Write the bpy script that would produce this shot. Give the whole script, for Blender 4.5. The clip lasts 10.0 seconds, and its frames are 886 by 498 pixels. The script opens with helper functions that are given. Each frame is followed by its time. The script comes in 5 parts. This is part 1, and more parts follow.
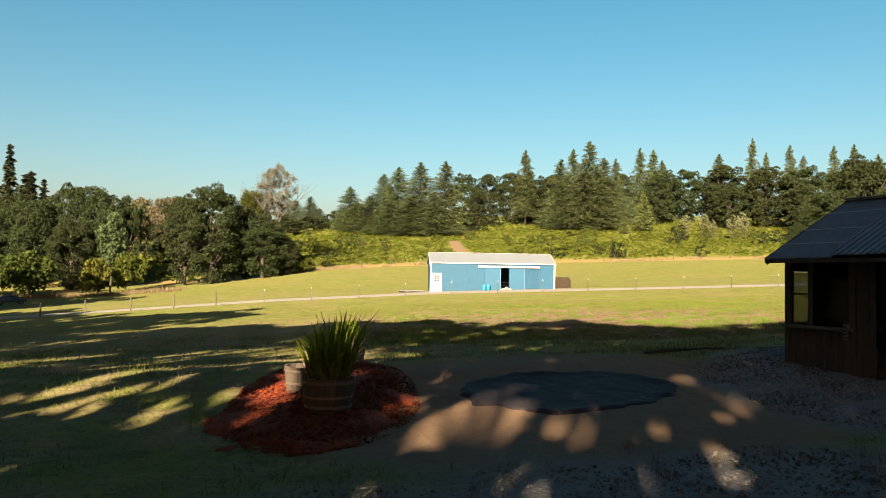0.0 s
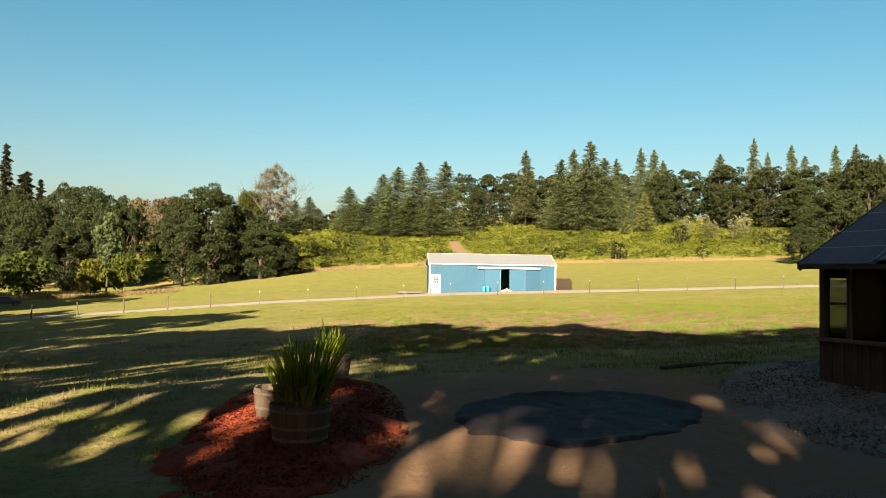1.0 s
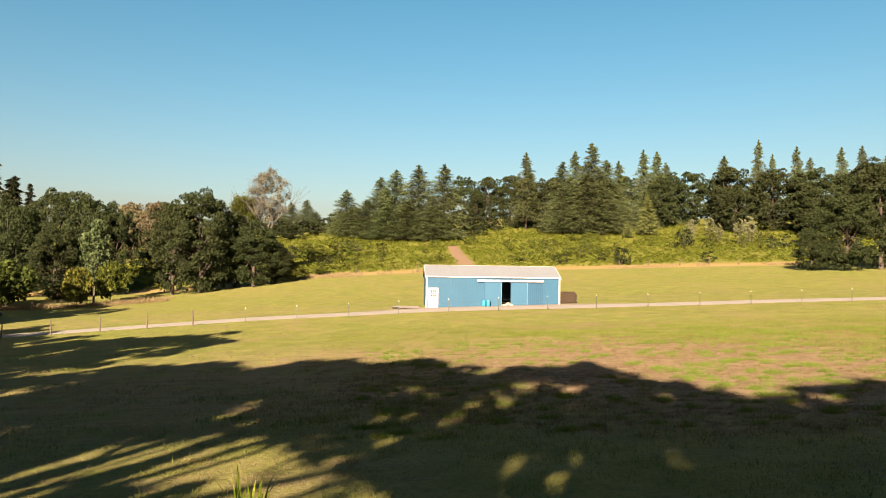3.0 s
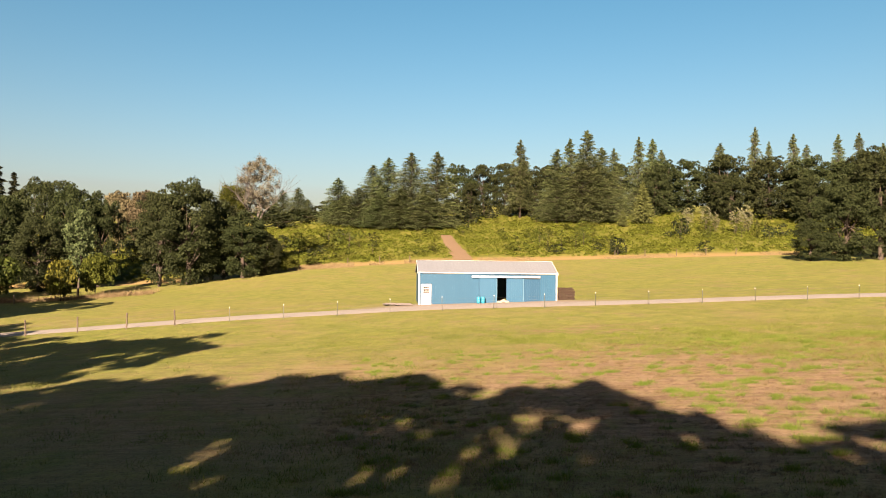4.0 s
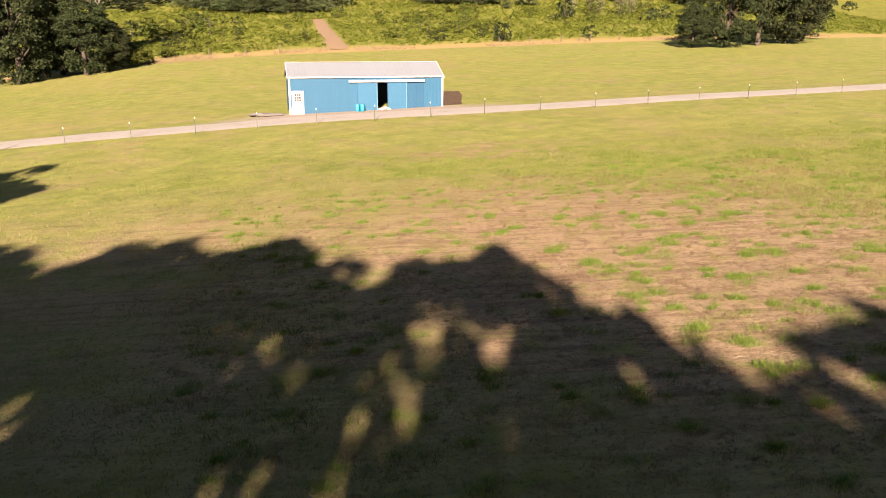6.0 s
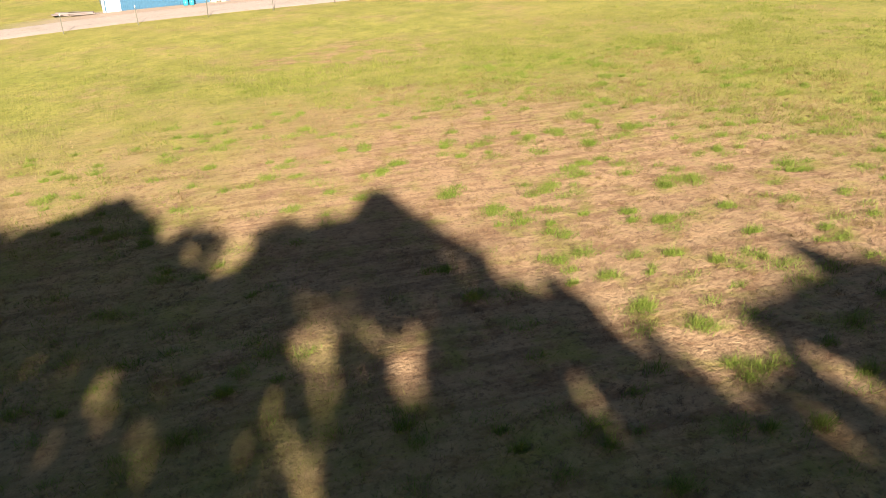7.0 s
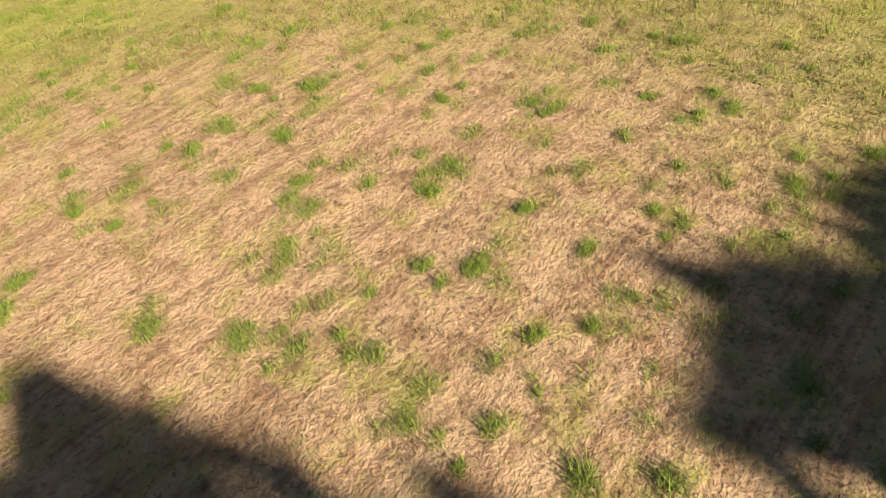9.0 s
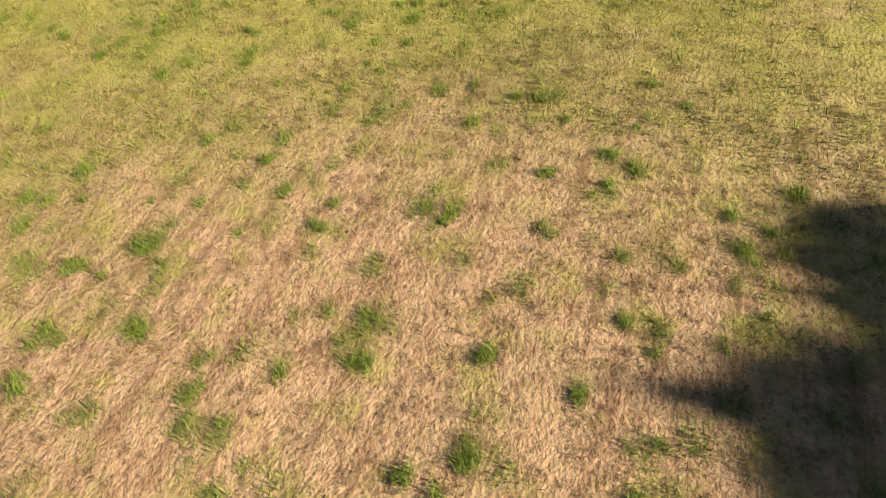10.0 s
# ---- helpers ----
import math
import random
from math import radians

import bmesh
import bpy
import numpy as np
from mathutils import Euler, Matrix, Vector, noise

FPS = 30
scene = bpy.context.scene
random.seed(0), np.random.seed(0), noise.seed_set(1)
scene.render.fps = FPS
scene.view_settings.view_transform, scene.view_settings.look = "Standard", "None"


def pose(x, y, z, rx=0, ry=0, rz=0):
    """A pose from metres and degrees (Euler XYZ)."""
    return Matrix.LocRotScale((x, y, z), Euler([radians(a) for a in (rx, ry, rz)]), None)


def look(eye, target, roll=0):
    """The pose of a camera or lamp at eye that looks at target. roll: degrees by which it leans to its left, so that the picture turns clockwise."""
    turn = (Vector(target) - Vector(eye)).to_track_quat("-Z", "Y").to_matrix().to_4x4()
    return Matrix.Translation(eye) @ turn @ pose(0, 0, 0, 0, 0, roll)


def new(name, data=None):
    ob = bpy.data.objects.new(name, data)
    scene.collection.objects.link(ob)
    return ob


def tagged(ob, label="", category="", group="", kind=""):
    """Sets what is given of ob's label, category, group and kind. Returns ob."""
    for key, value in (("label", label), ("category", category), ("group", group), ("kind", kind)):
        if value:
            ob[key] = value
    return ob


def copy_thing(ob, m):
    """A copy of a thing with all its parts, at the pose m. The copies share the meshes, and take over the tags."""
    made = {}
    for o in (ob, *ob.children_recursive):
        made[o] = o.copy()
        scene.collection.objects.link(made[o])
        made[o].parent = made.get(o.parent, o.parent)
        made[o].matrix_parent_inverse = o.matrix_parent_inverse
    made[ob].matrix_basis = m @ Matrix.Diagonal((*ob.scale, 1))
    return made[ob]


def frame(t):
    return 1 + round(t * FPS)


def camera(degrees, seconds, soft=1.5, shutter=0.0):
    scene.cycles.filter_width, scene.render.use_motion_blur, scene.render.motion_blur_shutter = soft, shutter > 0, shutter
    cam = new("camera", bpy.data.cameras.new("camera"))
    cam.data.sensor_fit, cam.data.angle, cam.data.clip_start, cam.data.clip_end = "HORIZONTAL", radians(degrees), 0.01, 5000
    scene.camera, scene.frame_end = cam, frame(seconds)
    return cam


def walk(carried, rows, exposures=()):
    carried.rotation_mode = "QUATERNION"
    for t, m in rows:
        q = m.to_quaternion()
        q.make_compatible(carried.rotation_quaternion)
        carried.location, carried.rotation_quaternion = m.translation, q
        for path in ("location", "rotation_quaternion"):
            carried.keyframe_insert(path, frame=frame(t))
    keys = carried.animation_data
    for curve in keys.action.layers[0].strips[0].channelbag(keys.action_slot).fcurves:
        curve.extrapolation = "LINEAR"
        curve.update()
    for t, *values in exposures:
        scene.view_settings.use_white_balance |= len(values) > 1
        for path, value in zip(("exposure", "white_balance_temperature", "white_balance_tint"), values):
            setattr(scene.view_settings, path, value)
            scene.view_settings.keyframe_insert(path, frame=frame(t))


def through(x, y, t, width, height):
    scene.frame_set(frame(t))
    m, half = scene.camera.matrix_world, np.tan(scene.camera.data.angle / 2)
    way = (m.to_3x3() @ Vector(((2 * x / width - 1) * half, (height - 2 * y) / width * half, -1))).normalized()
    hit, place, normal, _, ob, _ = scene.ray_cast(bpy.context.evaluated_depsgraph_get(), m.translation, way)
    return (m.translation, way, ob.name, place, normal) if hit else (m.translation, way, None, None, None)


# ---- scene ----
cam = camera(62.0, 10.0, soft=0.95)
PATH = [
    (0, (-4.615, -84.58, 1.729), (-4.474, -82.586, 1.804), 0.9),
    (0.5, (-4.52, -83.955, 1.773), (-4.378, -81.961, 1.848), 0.9),
    (1, (-4.413, -83.192, 1.843), (-4.272, -81.198, 1.919), 0.9),
    (1.5, (-4.317, -82.314, 2.096), (-4.176, -80.32, 2.173), 0.9),
    (2, (-4.189, -81.312, 2.445), (-4.049, -79.318, 2.522), 0.9),
    (2.5, (-4.053, -80.209, 2.8), (-3.913, -78.216, 2.878), 0.8),
    (3.8, (-3.674, -76.457, 4.08), (-3.527, -74.464, 4.144), 0.8),
    (4, (-3.67, -75.959, 4.287), (-3.51, -73.966, 4.326), 0.7),
    (4.5, (-3.515, -74.414, 4.724), (-3.315, -72.425, 4.644), 0.6),
    (5, (-3.309, -72.758, 5.231), (-3.068, -70.785, 5.002), 0.5),
    (5.5, (-3.052, -71.228, 5.737), (-2.732, -69.291, 5.356), 0.4),
    (5.7, (-3.013, -70.906, 6.042), (-2.637, -68.993, 5.598), 0.3),
    (7, (-2.088, -65.484, 7.114), (-1.312, -63.844, 6.272), -0.9),
    (7.5, (-1.578, -63.414, 7.662), (-0.63, -61.956, 6.674), -1.7),
    (8, (-0.83, -61.362, 8.082), (0.265, -60.122, 6.958), -2.6),
    (8.5, (0.133, -59.346, 8.483), (1.33, -58.329, 7.245), -3.6),
    (9, (1.159, -57.216, 8.9), (2.475, -56.423, 7.619), -4.1),
    (9.5, (2.507, -55.225, 9.336), (3.922, -54.685, 8.031), -4.9),
    (10, (4.05, -53.437, 9.633), (5.528, -53.185, 8.309), -5.3),
]
walk(cam, [(t, look(eye, target, roll)) for t, eye, target, roll in PATH],
     exposures=[(0, 3.28, 7450, 15), (2.5, 3.28, 7650, 20), (4.5, 3.19, 7600, 31), (5.5, 3.26, 7100, 30), (7.0, 3.51, 6800, 24), (8.5, 3.53, 6800, 22), (10.0, 3.31, 7000, 21)])

# ---- world, sun ----
SUN_AZ, SUN_EL = 17.0, 24.0          # way the shadows fall, degrees from +y towards +x; height of the sun
_a, _e = radians(SUN_AZ), radians(SUN_EL)
sun_way = Vector((math.sin(_a) * math.cos(_e), math.cos(_a) * math.cos(_e), -math.sin(_e)))
sun = new("sun", bpy.data.lights.new("sun", "SUN"))
sun.data.energy, sun.data.angle, sun.data.color = 5.0, radians(0.55), (1.0, 0.87, 0.67)
sun.matrix_world = look((0, 0, 60), Vector((0, 0, 60)) + sun_way)
world = bpy.data.worlds.new("sky")
scene.world = world
world.use_nodes = True
wn = world.node_tree
sky = wn.nodes.new("ShaderNodeTexSky")
sky.sky_type, sky.sun_disc = "NISHITA", False
sky.sun_elevation, sky.sun_rotation = _e, radians(180 + SUN_AZ)
sky.air_density, sky.dust_density, sky.ozone_density = 1.0, 3.0, 1.0
tone = wn.nodes.new("ShaderNodeHueSaturation")
tone.inputs["Hue"].default_value, tone.inputs["Saturation"].default_value = 0.477, 1.5
tone.inputs["Value"].default_value = 0.365
wn.links.new(sky.outputs[0], tone.inputs["Color"])
wn.links.new(tone.outputs[0], wn.nodes["Background"].inputs[0])
wn.nodes["Background"].inputs[1].default_value = 0.05

# ---- materials ----


def nodes_of(name):
    m = bpy.data.materials.new(name)
    m.use_nodes = True
    nt = m.node_tree
    return m, nt, nt.nodes["Principled BSDF"]


def add(nt, kind, **inputs):
    n = nt.nodes.new(kind)
    for k, v in inputs.items():
        key = int(k[1:]) if k[0] == "i" and k[1:].isdigit() else k
        if isinstance(v, bpy.types.NodeSocket):
            nt.links.new(v, n.inputs[key])
        else:
            n.inputs[key].default_value = v
    return n


def noise_fac(nt, co, scale, detail=4.0, rough=0.6):
    return add(nt, "ShaderNodeTexNoise", Vector=co, Scale=scale, Detail=detail, Roughness=rough).outputs[0]


def ramp(nt, fac, stops):
    r = nt.nodes.new("ShaderNodeValToRGB")
    nt.links.new(fac, r.inputs[0])
    els = r.color_ramp.elements
    while len(els) < len(stops):
        els.new(0.5)
    for el, (p, c) in zip(els, stops):
        el.position = p
        el.color = (*c, 1) if len(c) == 3 else c
    return r.outputs[0]


def grey(nt, fac, lo, hi):
    return ramp(nt, fac, [(lo, (0, 0, 0)), (hi, (1, 1, 1))])


def mixc(nt, fac, a, b, mode="MIX"):
    n = nt.nodes.new("ShaderNodeMix")
    n.data_type, n.blend_type = "RGBA", mode
    for sock, v in ((0, fac), (6, a), (7, b)):
        if isinstance(v, bpy.types.NodeSocket):
            nt.links.new(v, n.inputs[sock])
        elif sock == 0:
            n.inputs[0].default_value = v
        else:
            n.inputs[sock].default_value = (*v, 1)
    return n.outputs[2]


def mathn(nt, op, a, b=None):
    n = nt.nodes.new("ShaderNodeMath")
    n.operation = op
    for i, v in enumerate((a, b)):
        if v is None:
            continue
        if isinstance(v, bpy.types.NodeSocket):
            nt.links.new(v, n.inputs[i])
        else:
            n.inputs[i].default_value = v
    return n.outputs[0]


def surface(name, c1, c2, scale=3.0, fine=40.0, rough=0.7, metal=0.0, bump=0.3, dist=0.01, stretch=None, worn=None, vary=0.24):
    """Two-scale varied surface: a broad stain and a fine grain."""
    m, nt, p = nodes_of(name)
    co = nt.nodes.new("ShaderNodeTexCoord").outputs["Object"]
    if stretch:
        mp = add(nt, "ShaderNodeMapping", Vector=co, Scale=stretch)
        co = mp.outputs[0]
    big, small = noise_fac(nt, co, scale), noise_fac(nt, co, fine, 6.0)
    col = mixc(nt, grey(nt, big, 0.3, 0.7), c1, c2)
    col = mixc(nt, 0.55, col, mixc(nt, grey(nt, small, 0.25, 0.75), tuple(0.6 * v for v in c1), tuple(min(1, 1.3 * v) for v in c2)))
    oi = nt.nodes.new("ShaderNodeObjectInfo")
    val = mathn(nt, "ADD", mathn(nt, "MULTIPLY", oi.outputs["Random"], vary), 1.0 - vary / 2)
    hsv = add(nt, "ShaderNodeHueSaturation", Color=col, Value=val)
    col = hsv.outputs[0]
    if worn:
        col = mixc(nt, grey(nt, noise_fac(nt, co, scale * 2.3, 8.0, 0.7), 0.58, 0.7), col, worn)
    nt.links.new(col, p.inputs["Base Color"])
    p.inputs["Metallic"].default_value = metal
    p.inputs["Specular IOR Level"].default_value = 0.15
    nt.links.new(mathn(nt, "ADD", mathn(nt, "MULTIPLY", big, 0.25), rough - 0.12), p.inputs["Roughness"])
    b = add(nt, "ShaderNodeBump", Height=small, Strength=bump, Distance=dist)
    nt.links.new(b.outputs[0], p.inputs["Normal"])
    return m


def leafy(name, dark, mid, light, through=0.25, rough=0.75, tan=None):
    """Foliage: each leaf its own tone, some light passing through."""
    m, nt, p = nodes_of(name)
    geo, oi = nt.nodes.new("ShaderNodeNewGeometry"), nt.nodes.new("ShaderNodeObjectInfo")
    col = ramp(nt, geo.outputs["Random Per Island"], [(0.0, dark), (0.5, mid), (1.0, light)])
    co = nt.nodes.new("ShaderNodeTexCoord").outputs["Object"]
    patch = grey(nt, noise_fac(nt, co, 0.45, 3.0), 0.35, 0.65)
    col = mixc(nt, mathn(nt, "MULTIPLY", patch, 0.35), col, light)
    if tan:
        spots = grey(nt, noise_fac(nt, co, 0.13, 5.0, 0.65), 0.54, 0.70)
        col = mixc(nt, mathn(nt, "MULTIPLY", spots, 0.6), col, tan)
    hue = mathn(nt, "ADD", mathn(nt, "MULTIPLY", oi.outputs["Random"], 0.03), 0.485)
    val = mathn(nt, "ADD", mathn(nt, "MULTIPLY", oi.outputs["Random"], 0.35), 0.82)
    col = add(nt, "ShaderNodeHueSaturation", Color=col, Hue=hue, Value=val).outputs[0]
    nt.links.new(col, p.inputs["Base Color"])
    p.inputs["Roughness"].default_value = rough
    p.inputs["Specular IOR Level"].default_value = 0.08
    tr = add(nt, "ShaderNodeBsdfTranslucent", Color=col)
    mix = add(nt, "ShaderNodeMixShader", i0=through, i1=p.outputs[0], i2=tr.outputs[0])
    nt.links.new(mix.outputs[0], nt.nodes["Material Output"].inputs[0])
    return m


M_OAK = leafy("oak_leaves", (0.0034, 0.0057, 0.0016), (0.0074, 0.0114, 0.0033), (0.0155, 0.0206, 0.0066), 0.15)
M_FIR = leafy("fir_needles", (0.0134, 0.0206, 0.0083), (0.0312, 0.0434, 0.0158), (0.0553, 0.0715, 0.0269))
M_SPRUCE = leafy("spruce_needles", (0.0059, 0.0092, 0.0046), (0.0125, 0.0164, 0.0079), (0.0236, 0.0276, 0.0125))
M_BRACKEN = leafy("bracken_fronds", (0.0407, 0.0570, 0.0079), (0.0571, 0.0751, 0.0098), (0.0741, 0.0897, 0.0131), 0.35, 0.7, (0.0768, 0.0681, 0.0216))
M_SHRUB = leafy("shrub_leaves", (0.0138, 0.0197, 0.0026), (0.0269, 0.0361, 0.0052), (0.0499, 0.0590, 0.0092), 0.3)
M_DARKSHRUB = leafy("dark_shrub_leaves", (0.0079, 0.0138, 0.0026), (0.0171, 0.0249, 0.0046), (0.0321, 0.0413, 0.0079), 0.3)
M_YOUNGFIR = leafy("young_fir_needles", (0.0249, 0.0361, 0.0105), (0.0479, 0.0617, 0.0184), (0.0781, 0.0918, 0.0321), 0.3)
M_YELLOW = leafy("yellowing_leaves", (0.0157, 0.0197, 0.0026), (0.0321, 0.0341, 0.0046), (0.0571, 0.0544, 0.0079), 0.3)
M_POPLAR = leafy("poplar_leaves", (0.0125, 0.0216, 0.0079), (0.0269, 0.0426, 0.0157), (0.0525, 0.0708, 0.0321), 0.3)
M_PALE = leafy("pale_willow_leaves", (0.0362, 0.0420, 0.0162), (0.0698, 0.0735, 0.0362), (0.1128, 0.1128, 0.0735), 0.3)
M_DRYLEAF = leafy("sparse_dry_leaves", (0.0344, 0.0361, 0.0213), (0.0640, 0.0631, 0.0410), (0.1189, 0.1148, 0.0861), 0.3)
M_RUST = leafy("browning_leaves", (0.0320, 0.0290, 0.0150), (0.0530, 0.0480, 0.0260), (0.0760, 0.0690, 0.0400), 0.3)
M_IRIS = leafy("iris_blades", (0.0300, 0.0560, 0.0040), (0.0800, 0.1200, 0.0090), (0.1650, 0.1900, 0.0200), 0.45, 0.5)
M_IRISDRY = leafy("dry_blades", (0.0689, 0.0499, 0.0230), (0.1141, 0.0872, 0.0413), (0.1410, 0.1141, 0.0643), 0.3)
M_BLADE = leafy("lawn_blades", (0.0210, 0.0315, 0.0039), (0.0492, 0.0604, 0.0092), (0.0866, 0.0892, 0.0236), 0.3)
M_STRAW = leafy("dry_grass_stalks", (0.0485, 0.0318, 0.0172), (0.0825, 0.0605, 0.0372), (0.1130, 0.0870, 0.0585), 0.25)
M_DEADGRASS = leafy("dead_grass_stalks", (0.0564, 0.0380, 0.0197), (0.0820, 0.0590, 0.0315), (0.1102, 0.0846, 0.0499), 0.25)
M_TUSSOCK = leafy("golden_tussock_blades", (0.0407, 0.0289, 0.0092), (0.0643, 0.0485, 0.0171), (0.0886, 0.0708, 0.0315), 0.25)
M_TUFT = leafy("green_tuft_blades", (0.0225, 0.0410, 0.0045), (0.0450, 0.0690, 0.0090), (0.0850, 0.1020, 0.0205), 0.32)
M_BARK = surface("bark", (0.0144, 0.0105, 0.0079), (0.0315, 0.0262, 0.0203), 2.0, 14.0, 0.9, 0, 0.8, 0.05, (1, 1, 0.25))
M_PALEBARK = surface("pale_bark", (0.0781, 0.0663, 0.0499), (0.1260, 0.1141, 0.0958), 2.0, 14.0, 0.9, 0, 0.5, 0.03, (1, 1, 0.3))
M_GREYBARK = surface("grey_dead_bark", (0.0245, 0.0229, 0.0212), (0.0533, 0.0499, 0.0459), 2.0, 14.0, 0.9, 0, 0.5, 0.03, (1, 1, 0.3))
M_BLUE = surface("blue_sheet_metal", (0.0051, 0.0328, 0.0607), (0.0061, 0.0377, 0.0681), 0.6, 9.0, 0.5, 0.0, 0.06, 0.004, vary=0.05)
M_BLUEDOOR = surface("blue_door_sheet", (0.0070, 0.0377, 0.0689), (0.0082, 0.0426, 0.0754), 0.6, 9.0, 0.5, 0.0, 0.06, 0.004, vary=0.05)
M_PALEBLUE = surface("pale_blue_stile", (0.0335, 0.0820, 0.1200), (0.0380, 0.0918, 0.1305), 0.6, 9.0, 0.5, 0.0, 0.06, 0.004)
M_BLUEDARK = surface("deeper_blue_sheet", (0.0034, 0.0271, 0.0541), (0.0045, 0.0312, 0.0590), 0.6, 9.0, 0.5, 0.0, 0.06, 0.004, vary=0.05)
M_WHITE = surface("white_painted_steel", (0.21, 0.207, 0.20), (0.245, 0.242, 0.235), 0.5, 12.0, 0.5, 0, 0.05, 0.003, vary=0.05)
M_ROOF = surface("white_roof_steel", (0.0686, 0.0771, 0.0870), (0.0740, 0.0828, 0.0930), 0.35, 6.0, 0.55, 0, 0.04, 0.004, vary=0.05)
M_GRAVELROAD = surface("gravel_road_surface", (0.1060, 0.0985, 0.0890), (0.1420, 0.1330, 0.1210), 0.25, 9.0, 0.95, 0, 0.6, 0.03, None, (0.0846, 0.0766, 0.0546))
M_PATH = surface("bare_earth_path", (0.0617, 0.0407, 0.0230), (0.0846, 0.0597, 0.0367), 0.3, 4.0, 0.95, 0, 0.6, 0.05)
M_POSTWOOD = surface("weathered_post_wood", (0.0330, 0.0265, 0.0195), (0.0540, 0.0440, 0.0335), 2.0, 20.0, 0.9, 0, 0.5, 0.01, (1, 1, 0.2))
M_TPOST = surface("green_steel_post", (0.0177, 0.0216, 0.0151), (0.0308, 0.0335, 0.0256), 3.0, 30.0, 0.6, 0.2)
M_WIRE = surface("galvanised_wire", (0.0663, 0.0663, 0.0643), (0.0872, 0.0872, 0.0846), 3.0, 30.0, 0.5, 0.6)
M_TIMBER = surface("weathered_dark_boards", (0.0160, 0.0122, 0.0095), (0.0330, 0.0270, 0.0225), 1.5, 22.0, 0.85, 0, 0.5, 0.006, (3, 3, 0.25))
M_TIMBERLIGHT = surface("greyed_trim_wood", (0.0433, 0.0400, 0.0367), (0.0663, 0.0617, 0.0564), 1.5, 22.0, 0.8, 0, 0.4, 0.004, (3, 3, 0.3))
M_CORR = surface("galvanised_roofing", (0.0738, 0.0874, 0.1057), (0.1104, 0.1246, 0.1476), 0.9, 12.0, 0.45, 0.45, 0.08, 0.003, None, (0.0596, 0.0690, 0.0827))
M_LAP = surface("bare_zinc_lap", (0.1738, 0.1896, 0.2047), (0.2303, 0.2453, 0.2558), 1.5, 14.0, 0.5, 0.3, 0.05, 0.002)
M_STAVE = surface("old_barrel_oak", (0.0256, 0.0190, 0.0131), (0.0499, 0.0387, 0.0289), 2.5, 24.0, 0.85, 0, 0.5, 0.006, (4, 4, 0.4), (0.0663, 0.0564, 0.0459))
M_HOOP = surface("rusty_hoop_iron", (0.06, 0.05, 0.045), (0.12, 0.09, 0.07), 5.0, 40.0, 0.6, 0.6)
M_SOIL = surface("potting_soil", (0.035, 0.026, 0.02), (0.07, 0.052, 0.038), 6.0, 50.0, 0.95, 0, 0.8, 0.02)
M_MULCH = surface("red_bark_mulch", (0.0380, 0.0060, 0.0022), (0.1350, 0.0240, 0.0072), 3.0, 45.0, 0.95, 0, 1.0, 0.03)
M_TARP = surface("dark_plastic_sheet", (0.0125, 0.0098, 0.0105), (0.0240, 0.0195, 0.0205), 1.8, 14.0, 0.7, 0, 0.3, 0.01, None, (0.0500, 0.0450, 0.0400))
M_LOGEND = surface("split_firewood", (0.0035, 0.0024, 0.0020), (0.0307, 0.0197, 0.0134), 2.5, 20.0, 0.9, 0, 0.5, 0.01)
M_TEAL = surface("teal_plastic", (0.0046, 0.0807, 0.1253), (0.0059, 0.0991, 0.1476), 2.0, 20.0, 0.4, 0, 0.05, 0.003)
M_RUBBLE = surface("pale_rubble", (0.1141, 0.1010, 0.0827), (0.1502, 0.1371, 0.1187), 3.0, 20.0, 0.95, 0, 0.6, 0.02)
M_GREYPILE = surface("grey_slabs", (0.0499, 0.0453, 0.0433), (0.0781, 0.0708, 0.0663), 2.0, 20.0, 0.9)
M_BLACK = surface("black_rubber", (0.0045, 0.0045, 0.0045), (0.0090, 0.0090, 0.0090), 3.0, 30.0, 0.8)
M_CARPAINT = surface("dark_car_paint", (0.03, 0.033, 0.038), (0.045, 0.048, 0.052), 1.0, 20.0, 0.3, 0.2, 0.02, 0.001)


M_TARP.node_tree.nodes["Principled BSDF"].inputs["Specular IOR Level"].default_value = 0.05


def glass_mat():
    m, nt, p = nodes_of("window_glass")
    p.inputs["Base Color"].default_value = (0.26, 0.28, 0.30, 1)
    p.inputs["Roughness"].default_value = 0.03
    p.inputs["Transmission Weight"].default_value = 1.0
    p.inputs["IOR"].default_value = 1.12
    return m


M_GLASS = glass_mat()


